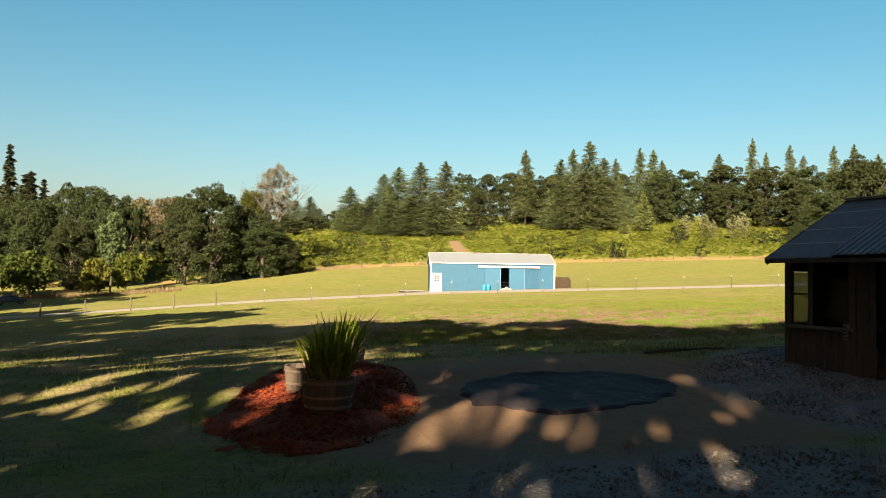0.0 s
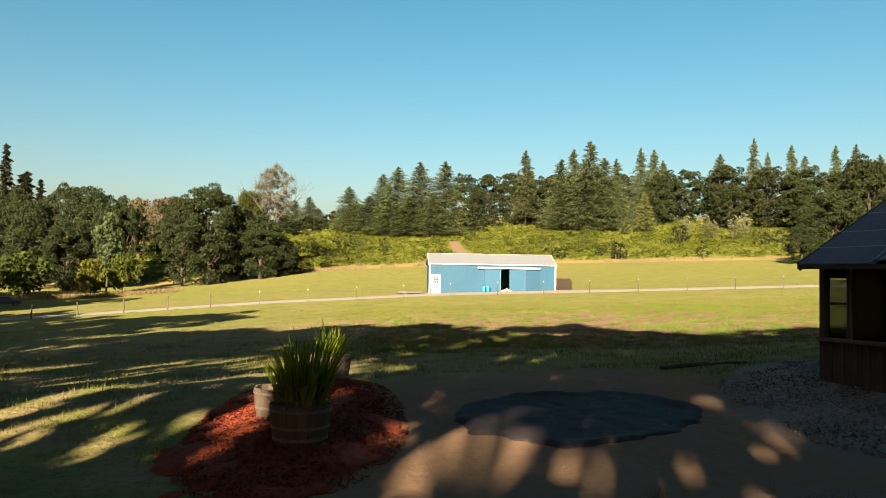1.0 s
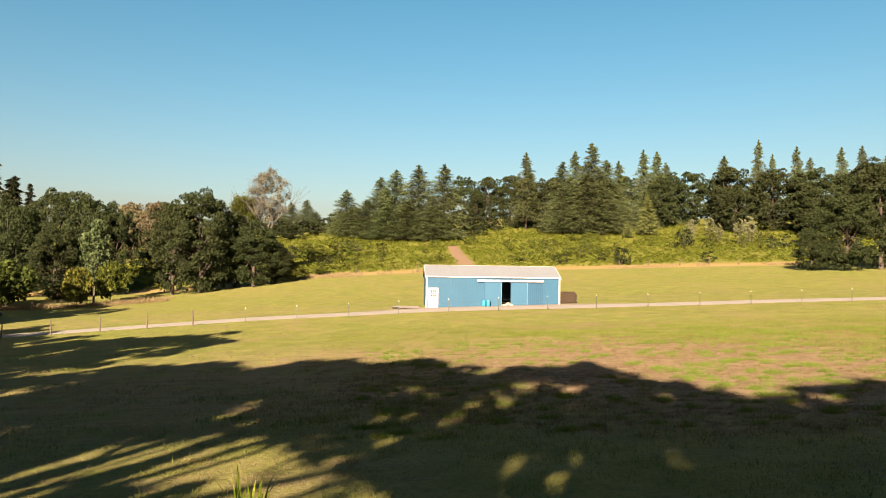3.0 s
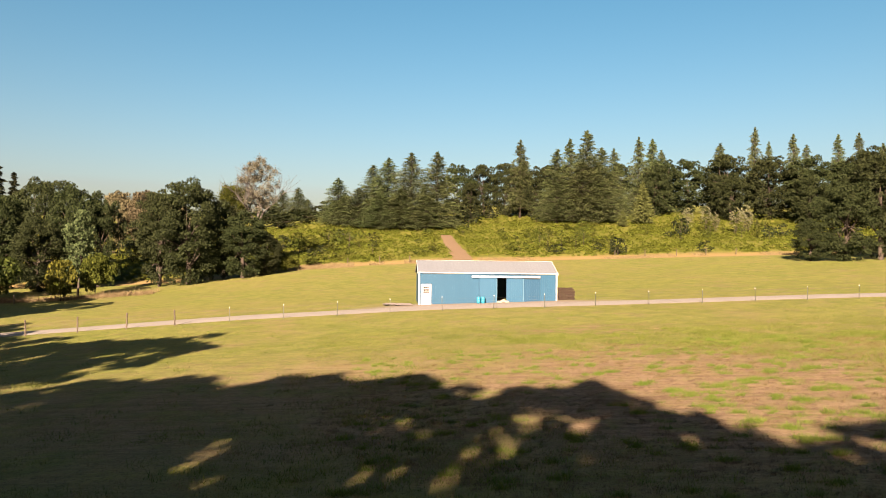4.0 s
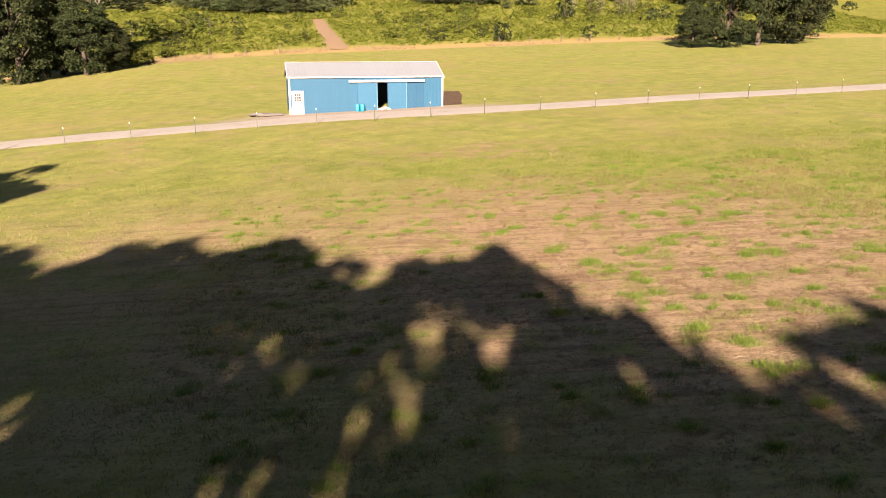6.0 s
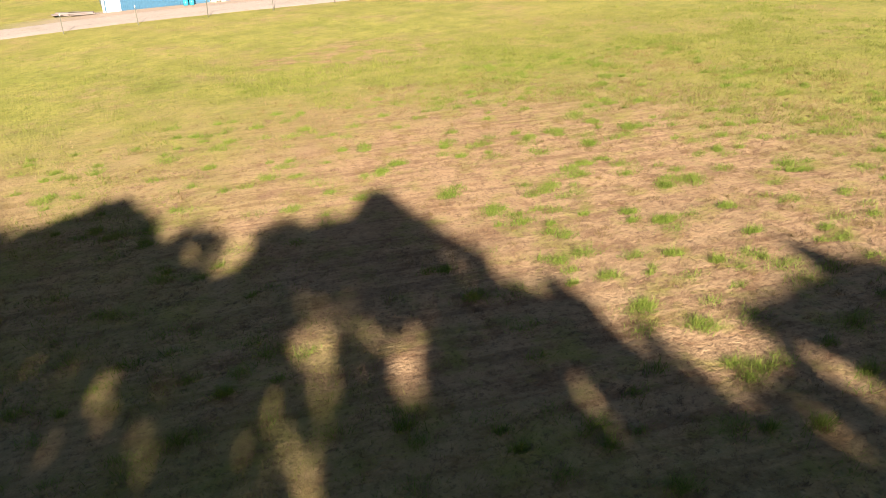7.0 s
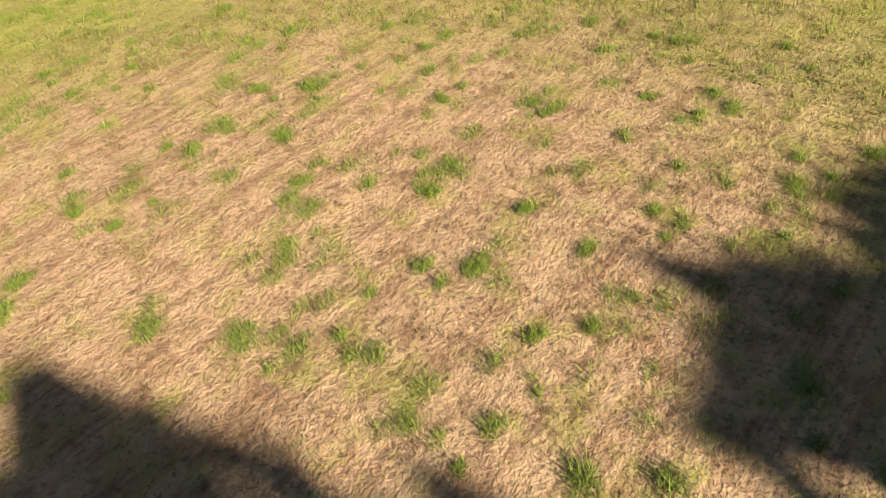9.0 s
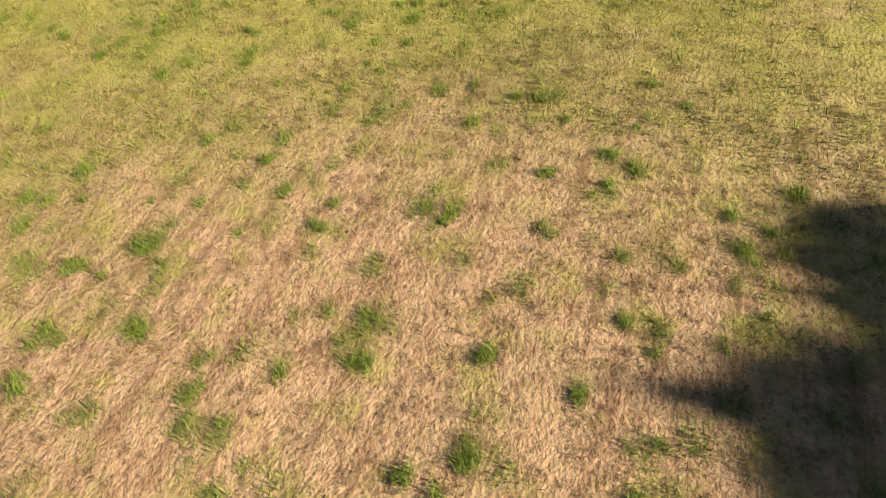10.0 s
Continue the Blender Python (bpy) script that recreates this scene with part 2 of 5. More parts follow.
def ground_mat():
    """Meadow, dry stubble, packed soil and gravel, told apart by place in the plan with ragged borders."""
    m, nt, p = nodes_of("meadow_ground")
    pos = nt.nodes.new("ShaderNodeNewGeometry").outputs["Position"]
    sep = add(nt, "ShaderNodeSeparateXYZ", Vector=pos)
    x, y = sep.outputs[0], sep.outputs[1]
    warp = noise_fac(nt, pos, 0.5, 4.0)
    n_big, n_mid, n_fine = noise_fac(nt, pos, 0.05, 4.0), noise_fac(nt, pos, 0.6, 5.0, 0.65), noise_fac(nt, pos, 7.0, 6.0, 0.7)
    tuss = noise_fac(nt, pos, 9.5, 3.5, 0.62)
    # tussock hollows: dark soil gaps, with the shade between clumps put into the colour
    pit_soil_shade = ramp(nt, tuss, [(0.35, (1, 1, 1)), (0.45, (0, 0, 0))])
    lay = add(nt, "ShaderNodeMapping", Vector=pos, Rotation=(0, 0, radians(-12)), Scale=(5.0, 0.36, 1))
    lay.vector_type = "TEXTURE"
    rows = noise_fac(nt, lay.outputs[0], 1.0, 5.0, 0.62)

    def blob(cx, cy, rx, ry, soft, wob):
        dx = mathn(nt, "DIVIDE", mathn(nt, "SUBTRACT", x, cx), rx)
        dy = mathn(nt, "DIVIDE", mathn(nt, "SUBTRACT", y, cy), ry)
        d = mathn(nt, "SQRT", mathn(nt, "ADD", mathn(nt, "MULTIPLY", dx, dx), mathn(nt, "MULTIPLY", dy, dy)))
        d = mathn(nt, "ADD", d, mathn(nt, "MULTIPLY", mathn(nt, "SUBTRACT", warp, 0.5), wob))
        return ramp(nt, mathn(nt, "MULTIPLY", d, 0.5), [(max(0.0, 1 - soft) / 2, (1, 1, 1)), (min(1.0, (1 + soft) / 2), (0, 0, 0))])

    green = mixc(nt, grey(nt, n_mid, 0.35, 0.65), (0.0529, 0.0648, 0.0105), (0.0922, 0.0968, 0.0223))
    green = mixc(nt, ramp(nt, noise_fac(nt, pos, 2.6, 5.0, 0.7), [(0.38, (0.45, 0.45, 0.45)), (0.50, (0, 0, 0))]), green, (0.0249, 0.0282, 0.0059))
    green = mixc(nt, mathn(nt, "MULTIPLY", pit_soil_shade, 0.6), green, (0.0197, 0.0197, 0.0046))
    green = mixc(nt, mathn(nt, "MULTIPLY", grey(nt, n_big, 0.40, 0.62), 0.3), green, (0.0918, 0.0768, 0.0269))
    straw = mixc(nt, grey(nt, n_fine, 0.25, 0.6), (0.0720, 0.0490, 0.0265), (0.1290, 0.0950, 0.0575))
    straw = mixc(nt, mathn(nt, "MULTIPLY", grey(nt, noise_fac(nt, pos, 1.4, 6.0, 0.7), 0.50, 0.66), 0.65), straw, (0.0544, 0.0308, 0.0151))
    straw = mixc(nt, mathn(nt, "MULTIPLY", ramp(nt, rows, [(0.38, (1, 1, 1)), (0.45, (0, 0, 0))]), 0.55), straw, (0.1010, 0.0785, 0.0460))
    straw = mixc(nt, mathn(nt, "MULTIPLY", grey(nt, rows, 0.50, 0.60), 0.46), straw, (0.0420, 0.0240, 0.0130))
    straw = mixc(nt, mathn(nt, "MULTIPLY", pit_soil_shade, 0.5), straw, (0.0249, 0.0131, 0.0072))
    # the dry half of the meadow, and dry spots elsewhere
    dry = blob(8.5, -50.5, 12.0, 13.5, 0.4, 0.9)
    spots = grey(nt, noise_fac(nt, pos, 0.22, 5.0, 0.7), 0.50, 0.66)
    patchy = grey(nt, noise_fac(nt, pos, 0.9, 5.0, 0.68), 0.28, 0.50)
    half = mathn(nt, "MULTIPLY", blob(-5.0, -48.0, 17.0, 13.0, 0.45, 0.9), grey(nt, noise_fac(nt, pos, 0.42, 5.0, 0.68), 0.34, 0.55))
    lawn = mathn(nt, "MULTIPLY", blob(-10.0, -72.5, 6.5, 9.0, 0.5, 0.8), grey(nt, noise_fac(nt, pos, 0.8, 5.0, 0.68), 0.42, 0.60))
    half = mathn(nt, "MAXIMUM", half, lawn)
    dry = mathn(nt, "MAXIMUM", mathn(nt, "MULTIPLY", half, 0.8), mathn(nt, "MULTIPLY", dry, patchy))
    dry = mathn(nt, "MAXIMUM", dry, mathn(nt, "MULTIPLY", mathn(nt, "MULTIPLY", spots, grey(nt, noise_fac(nt, pos, 1.9, 5.0, 0.7), 0.36, 0.60)), 0.72))
    bare = mathn(nt, "MULTIPLY", blob(10, -25.5, 6.5, 3.6, 0.5, 0.9), grey(nt, noise_fac(nt, pos, 0.55, 4.0), 0.46, 0.58))
    dry = mathn(nt, "MAXIMUM", dry, mathn(nt, "MULTIPLY", bare, 0.9))
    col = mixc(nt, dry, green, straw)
    # strip of tall dead grass along the far edge of the meadow
    edge = mathn(nt, "ABSOLUTE", mathn(nt, "SUBTRACT", mathn(nt, "ADD", y, mathn(nt, "MULTIPLY", mathn(nt, "SUBTRACT", warp, 0.5), 6.0)), 85.0))
    col = mixc(nt, ramp(nt, mathn(nt, "MULTIPLY", edge, 0.1), [(0.25, (1, 1, 1)), (0.5, (0, 0, 0))]), col, (0.1141, 0.0800, 0.0341))
    col = mixc(nt, blob(-20, 84.0, 12.0, 4.6, 0.35, 0.7), col, (0.1141, 0.0800, 0.0361))
    hill = ramp(nt, mathn(nt, "MULTIPLY", mathn(nt, "SUBTRACT", y, 80.0), 0.02), [(0.10, (0, 0, 0)), (0.22, (1, 1, 1))])
    col = mixc(nt, hill, col, mixc(nt, grey(nt, n_mid, 0.4, 0.6), (0.0361, 0.0426, 0.0052), (0.0617, 0.0617, 0.0092)))
    # yard: packed soil, gravel in front and beside the shed, apron by the barn
    soil = mixc(nt, grey(nt, n_fine, 0.3, 0.7), (0.0689, 0.0413, 0.0230), (0.1050, 0.0689, 0.0426))
    soil = mixc(nt, grey(nt, n_mid, 0.4, 0.62), soil, (0.0872, 0.0544, 0.0341))
    yard = blob(-2.3, -74.0, 3.9, 3.9, 0.12, 0.35)
    col = mixc(nt, yard, col, soil)
    grav = add(nt, "ShaderNodeTexVoronoi", Vector=pos, Scale=26.0)
    gravel = mixc(nt, grav.outputs["Color"], (0.0500, 0.0490, 0.0480), (0.1000, 0.0960, 0.0930))
    gmask = mathn(nt, "MAXIMUM", blob(-1.0, -84.0, 9.0, 6.9, 0.08, 0.30), blob(3.6, -74.5, 3.2, 4.3, 0.14, 0.35))
    col = mixc(nt, gmask, col, gravel)
    apron = blob(6.5, -1.5, 12.0, 2.6, 0.3, 0.5)
    col = mixc(nt, apron, col, (0.1050, 0.0892, 0.0735))
    nt.links.new(col, p.inputs["Base Color"])
    p.inputs["Roughness"].default_value = 0.95
    p.inputs["Specular IOR Level"].default_value = 0.1
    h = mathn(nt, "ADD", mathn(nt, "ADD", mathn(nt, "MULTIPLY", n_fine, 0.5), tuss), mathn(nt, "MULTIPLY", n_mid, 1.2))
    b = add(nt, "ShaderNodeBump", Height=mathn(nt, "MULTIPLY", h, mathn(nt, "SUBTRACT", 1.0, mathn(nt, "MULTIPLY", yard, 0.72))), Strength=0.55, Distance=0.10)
    nt.links.new(b.outputs[0], p.inputs["Normal"])
    return m


M_GROUND = ground_mat()

# ---- building blocks ----


def part(name, bm, material, parent=None, label="", smooth=False):
    """Link a bmesh as one mesh object, under a thing or a part."""
    me = bpy.data.meshes.new(name)
    bm.to_mesh(me)
    bm.free()
    me.materials.append(material)
    if smooth:
        me.shade_smooth()
    ob = new(name, me)
    ob.parent = parent
    if label:
        ob["label"] = label
    return ob


def mesh_part(name, verts, faces, material, parent=None, label=""):
    me = bpy.data.meshes.new(name)
    me.from_pydata(verts, [], faces)
    me.materials.append(material)
    ob = new(name, me)
    ob.parent = parent
    if label:
        ob["label"] = label
    return ob


def quads_mesh(name, v, k, material, parent=None):
    """v: (n*k, 3) points, every k of them one face."""
    me = bpy.data.meshes.new(name)
    n = len(v) // k
    me.vertices.add(len(v))
    me.vertices.foreach_set("co", np.ascontiguousarray(v, np.float32).ravel())
    me.loops.add(len(v))
    me.loops.foreach_set("vertex_index", np.arange(len(v), dtype=np.int32))
    me.polygons.add(n)
    me.polygons.foreach_set("loop_start", np.arange(0, len(v), k, dtype=np.int32))
    me.update(calc_edges=True)
    me.materials.append(material)
    ob = new(name, me)
    ob.parent = parent
    return ob


def thing(name, m, label, category, group="", kind=""):
    ob = new(name)
    ob.matrix_world = m
    return tagged(ob, label, category, group, kind)


def box(bm, x0, y0, z0, x1, y1, z1, bevel=0.0):
    r = bmesh.ops.create_cube(bm, size=1, matrix=Matrix.Translation(((x0 + x1) / 2, (y0 + y1) / 2, (z0 + z1) / 2)) @ Matrix.Diagonal((x1 - x0, y1 - y0, z1 - z0, 1)))
    if bevel:
        es = list({e for v in r["verts"] for e in v.link_edges})
        bmesh.ops.bevel(bm, geom=es, offset=bevel, segments=1, affect="EDGES")
    return bm


def a_box(*a):
    return box(bmesh.new(), *a)


def tube(bm, pts, radii, segs=8, cap=True):
    """A tapered tube along points."""
    rings = []
    pts = [Vector(p) for p in pts]
    for i, (p, r) in enumerate(zip(pts, radii)):
        d = (pts[min(i + 1, len(pts) - 1)] - pts[max(i - 1, 0)]).normalized()
        q = d.to_track_quat("Z", "Y")
        rings.append([bm.verts.new(p + q @ Vector((r * math.cos(t), r * math.sin(t), 0))) for t in np.linspace(0, 2 * math.pi, segs, endpoint=False)])
    for a, b in zip(rings, rings[1:]):
        for i in range(segs):
            bm.faces.new((a[i], a[(i + 1) % segs], b[(i + 1) % segs], b[i]))
    if cap:
        bm.faces.new(list(reversed(rings[0])))
        bm.faces.new(rings[-1])
    return bm


def smooth_interp(t, xs, ys, w):
    return np.mean([np.interp(np.asarray(t) + o, xs, ys) for o in (-w, -w / 2, 0, w / 2, w)], axis=0)


def gz(x, y):
    """Height of the ground."""
    x, y = np.asarray(x, float), np.asarray(y, float)
    p = smooth_interp(y, [-400, -95, -84, -76, -73.2, -71.0, -68.5, -62, -50, -24, -9, 0, 20, 50, 85, 95, 110, 125, 140, 165, 200, 370, 600],
                      [0, 0, 0, 0.0, 0.07, 0.36, 0.15, -0.15, -0.62, -0.6, -0.15, 0.0, 0.5, 2.0, 4.3, 6.3, 8.7, 11.0, 13.8, 18.6, 22.0, 38.0, 42.0], 1.0)
    s = smooth_interp(x, [-300, -90, -60, -42, -30, -17, 0, 15, 45, 90, 300], [-6.5, -5.2, -4.2, -3.0, -2.05, -1.0, 0, 0.55, 1.65, 3.2, 6.0], 2.0)
    near = np.clip((y + 66) / 30, 0, 1)
    s = s * near + (1 - near) * np.clip(x, -60, 60) * 0.045
    return p + s - 1.1 * np.clip((-x - 20) / 25, 0, 1) * np.clip((y - 15) / 40, 0, 1)


def gzf(x, y):
    return float(gz(x, y))


# ---- ground ----


def ground():
    xs = np.unique(np.concatenate([np.linspace(-2500, -130, 18), np.linspace(-130, -20, 56), np.linspace(-20, 26, 116), np.linspace(26, 180, 70), np.linspace(180, 2500, 18)]))
    ys = np.unique(np.concatenate([np.linspace(-1500, -110, 12), np.linspace(-110, -90, 8), np.linspace(-90, -34, 140), np.linspace(-34, 180, 108), np.linspace(180, 460, 30), np.linspace(460, 3000, 14)]))
    gx, gy = np.meshgrid(xs, ys)
    z = gz(gx, gy)
    z += np.where((np.abs(gx - 3) < 24) & (gy > -90) & (gy < -34), np.random.RandomState(3).normal(0, 0.012, z.shape), 0)
    v = np.stack([gx.ravel(), gy.ravel(), z.ravel()], 1)
    nx, ny = len(xs), len(ys)
    i = (np.arange(ny - 1)[:, None] * nx + np.arange(nx - 1)[None]).ravel()
    f = np.stack([i, i + 1, i + nx + 1, i + nx], 1)
    ob = mesh_part("ground", v.tolist(), f.tolist(), M_GROUND)
    ob.data.shade_smooth()
    tagged(ob, "rolling mown meadow with dry patches, bare soil and gravel", "ground", kind="structure")


ground()


def strip(name, rows, material, label, category, lift=0.02):
    """A ribbon laid on the ground: rows of (x0, y0, x1, y1) across it."""
    v, f, cols = [], [], 7
    for a in rows:
        for t in np.linspace(0, 1, cols):
            x, y = a[0] + (a[2] - a[0]) * t, a[1] + (a[3] - a[1]) * t
            v.append((x, y, gzf(x, y) + (lift if 0 < t < 1 else -0.06)))
    for r in range(len(rows) - 1):
        for c in range(cols - 1):
            i = r * cols + c
            f.append((i, i + 1, i + cols + 1, i + cols))
    ob = mesh_part(name, v, f, material)
    ob.data.shade_smooth()
    tagged(ob, label, category, kind="structure")


_r = random.Random(5)
strip("road", [(x, -1.6 + 0.25 * math.sin(x * 0.21) + _r.uniform(-.1, .1), x, -7.6 + 0.22 * math.sin(x * 0.17 + 1) + _r.uniform(-.1, .1)) for x in np.arange(-140, 260, 1.5)],
      M_GRAVELROAD, "pale gravel farm track crossing the meadow", "road", 0.05)
strip("path", [(13.9 - s * 0.6 - (2.6 - s * 1.0) + _r.uniform(-.3, .3), 86 + s * 42, 13.9 - s * 0.6 + (2.4 - s * 0.8) + _r.uniform(-.3, .3), 86 + s * 42) for s in np.linspace(0, 1, 22)],
      M_PATH, "bare earth path climbing the bracken slope", "path", 0.12)

# ---- trees ----


def leaves(centres, normals, size, rs, stretch=1.5, jitter=0.9, along=None, slim=False):
    """Diamond leaves, folded along the middle, about the given points; slim ones are pointed slips."""
    n = len(centres)
    nrm = normals + rs.normal(0, jitter, (n, 3))
    nrm /= np.linalg.norm(nrm, axis=1, keepdims=True) + 1e-9
    a = np.cross(nrm, rs.normal(0, 1, (n, 3))) if along is None else along + rs.normal(0, 0.35, (n, 3))
    a /= np.linalg.norm(a, axis=1, keepdims=True) + 1e-9
    b = np.cross(nrm, a)
    s = (size * rs.uniform(0.6, 1.35, (n, 1)))
    if slim:
        return np.stack([centres - a * s * stretch * 0.5 - b * s * 0.5, centres - a * s * stretch * 0.4 + b * s * 0.5, centres + a * s * stretch * 0.5], 1).reshape(-1, 3)
    up = nrm * s * 0.22
    v = np.stack([centres - a * s * stretch * 0.5, centres + b * s * 0.5 + up, centres + a * s * stretch * 0.5, centres - b * s * 0.5 + up], 1)
    return v.reshape(-1, 3)


def unit(n, rs):
    v = rs.normal(0, 1, (n, 3))
    return v / np.linalg.norm(v, axis=1, keepdims=True)


def crown_points(blobs, per_m2, rs):
    """Points and outward ways over the shells of many clumps."""
    ps, ns = [], []
    for c, r in blobs:
        n = max(6, int(per_m2 * 4 * math.pi * r * r * 0.5))
        d = unit(n, rs)
        d[:, 2] = np.where(d[:, 2] < -0.35, -d[:, 2], d[:, 2])
        q = c + d * r * rs.uniform(0.72, 1.12, (n, 1)) * (1, 1, 0.85)
        ps.append(q)
        ns.append(d)
    return np.concatenate(ps), np.concatenate(ns)


def broadleaf(name, seed, height, radius, low, label, category="tree", leaf=0.42, density=7.0, material=None, bark=None, clumps=70, limbs=9, shape=1.0, blob=(0.13, 0.27), under=0.4, skirt=0, slim=False, stem=1.0):
    """Trunk, limbs reaching into the crown, and a crown of leaf clumps with gaps."""
    rs = np.random.RandomState(seed)
    ob = thing(name, Matrix(), label, category)
    bm = bmesh.new()
    tr = (height * 0.022 + 0.05) * stem
    top = height * 0.62
    lean = rs.normal(0, 0.03 * height, 2)
    tube(bm, [(0, 0, -0.4), (0, 0, 0.3), (lean[0] * .3, lean[1] * .3, top * 0.4), (lean[0], lean[1], top)], [tr * 1.6, tr * 1.15, tr * 0.85, tr * 0.35], 9)
    blobs = []
    for i in range(clumps):
        d = unit(1, rs)[0]
        d[2] = abs(d[2]) if rs.rand() < 1 - under else -abs(d[2]) * 0.9
        k = rs.uniform(0.55, 1.0) ** 0.6
        cz = (height + low) / 2
        wide = radius * (0.92 + 0.22 * math.sin(3 * math.atan2(d[1], d[0]) + seed) + 0.12 * math.sin(5 * math.atan2(d[1], d[0]) + 2.1 * seed))
        c = np.array([lean[0] * .5 + d[0] * k * wide, lean[1] * .5 + d[1] * k * wide, cz + d[2] * k * (height - low) / 2 * shape])
        blobs.append((c, radius * rs.uniform(*blob)))
    for i in range(skirt):
        a, q = rs.uniform(0, 6.283), rs.uniform(0.3, 1.0) * radius
        blobs.append((np.array([q * math.cos(a), q * math.sin(a), low - rs.uniform(0.0, 0.55) * low]), radius * rs.uniform(0.06, 0.15)))
    for i in range(limbs):
        c = blobs[int(rs.randint(len(blobs)))][0]
        z0 = rs.uniform(0.25, 0.8) * top
        s = np.array([lean[0] * z0 / top, lean[1] * z0 / top, z0])
        mid = s * 0.5 + c * 0.5 + rs.normal(0, 0.05 * radius, 3) + (0, 0, 0.04 * height)
        if limbs > 14:
            tube(bm, [s, mid, c], [tr * 0.5, tr * 0.28, tr * 0.08], 6, False)
        else:
            part("limb", tube(bmesh.new(), [s, mid, c], [tr * 0.5, tr * 0.28, tr * 0.08], 6), bark or M_BARK, ob, smooth=True)
    part("trunk", bm, bark or M_BARK, ob, smooth=True)
    p, n = crown_points(blobs, density, rs)
    quads_mesh("crown", leaves(p, n, leaf, rs, slim=slim), 3 if slim else 4, material or M_OAK, ob)
    return ob


def conifer(name, seed, height, radius, label, bare=0.06, tiers=26, spray=0.55, material=None, droop=0.25, ragged=0.3, category="tree", per=15, slim=False, taper=0.74):
    """Straight trunk with whorls of drooping boughs, each carrying needle sprays."""
    rs = np.random.RandomState(seed)
    ob = thing(name, Matrix(), label, category)
    bm = bmesh.new()
    tr = height * 0.012 + 0.06
    tube(bm, [(0, 0, -0.5), (0, 0, height * 0.4), (0, 0, height)], [tr * 1.3, tr * 0.75, 0.02], 8)
    pts, ways, outs = [], [], []
    for i in range(tiers):
        f = i / (tiers - 1)
        z = height * (bare + (0.985 - bare) * f)
        reach = radius * ((1 - f) ** taper + 0.03) * (0.93 + 0.07 * math.sin(f * 17 + seed))
        for b in range(int(15 - 7 * f)):
            if rs.rand() < ragged * 0.4:
                continue
            z = height * (bare + (0.985 - bare) * min(1.0, max(0.0, f + rs.uniform(-1.1, 1.1) / (tiers - 1))))
            t = rs.uniform(0, 2 * math.pi)
            r = reach * (rs.uniform(1 - ragged, 1.05) + (0.22 * rs.rand() if rs.rand() < 0.2 else 0))
            out = np.array([math.cos(t), math.sin(t), 0.0])
            end = out * r + (0, 0, z + r * (0.10 - droop * 1.25 * (1 - f) + 0.3 * f * f) + rs.normal(0, 0.15))
            if r > 1.0 and b % 2 == 0:
                tube(bm, [(0, 0, z), end * 0.55 + np.array([0, 0, z]) * 0.45 + (0, 0, 0.12 * r), end], [tr * 0.22, tr * 0.13, 0.01], 4, False)
            m = int(per * (0.35 + r / radius))
            k = rs.uniform(0.12, 1.0, (m, 1)) ** 0.75
            c = np.array([0, 0, z]) * (1 - k) + end * k + (0, 0, 0.14 * r) * (k * (1 - k) * 3) + rs.normal(0, 1, (m, 3)) * (0.11 * r + 0.06) * np.array([1, 1, 0.5]) * (1.2 - 0.85 * k)
            pts.append(c)
            ways.append(np.tile(out * 0.6 + (0, 0, 0.75), (m, 1)))
            outs.append(np.tile(out + (0, 0, 0.12 - droop), (m, 1)))
    part("trunk", bm, M_BARK, ob, smooth=True)
    quads_mesh("crown", leaves(np.concatenate(pts), np.concatenate(ways), spray, rs, 3.6 if slim else 2.6, 0.5, np.concatenate(outs), slim), 3 if slim else 4, material or M_FIR, ob)
    return ob


def put(ob, x, y, s=1.0, turn=0.0, sz=None, dz=0.0):
    return Matrix.Translation((x, y, gzf(x, y) - 0.1 + dz)) @ Matrix.Rotation(turn, 4, "Z") @ Matrix.Diagonal((s, s, sz or s, 1))


def plant(protos, spots, seed=11):
    """Stand copies of the prototypes at spots (variant, x, y, width factor, height factor); the last spot of each variant takes the prototype itself."""
    rs, last = random.Random(seed), {}
    for k, x, y, s, sz in spots:
        m = put(protos[k], x, y, s, rs.uniform(0, 6.28), sz)
        if k in last:
            copy_thing(protos[k], last[k])
        last[k] = m
    for k, m in last.items():
        protos[k].matrix_world = m


def at_top(x, y, top, proto_h):
    """Height factor for a tree standing at x, y so that its top is at that level."""
    return (top - gzf(x, y)) / proto_h


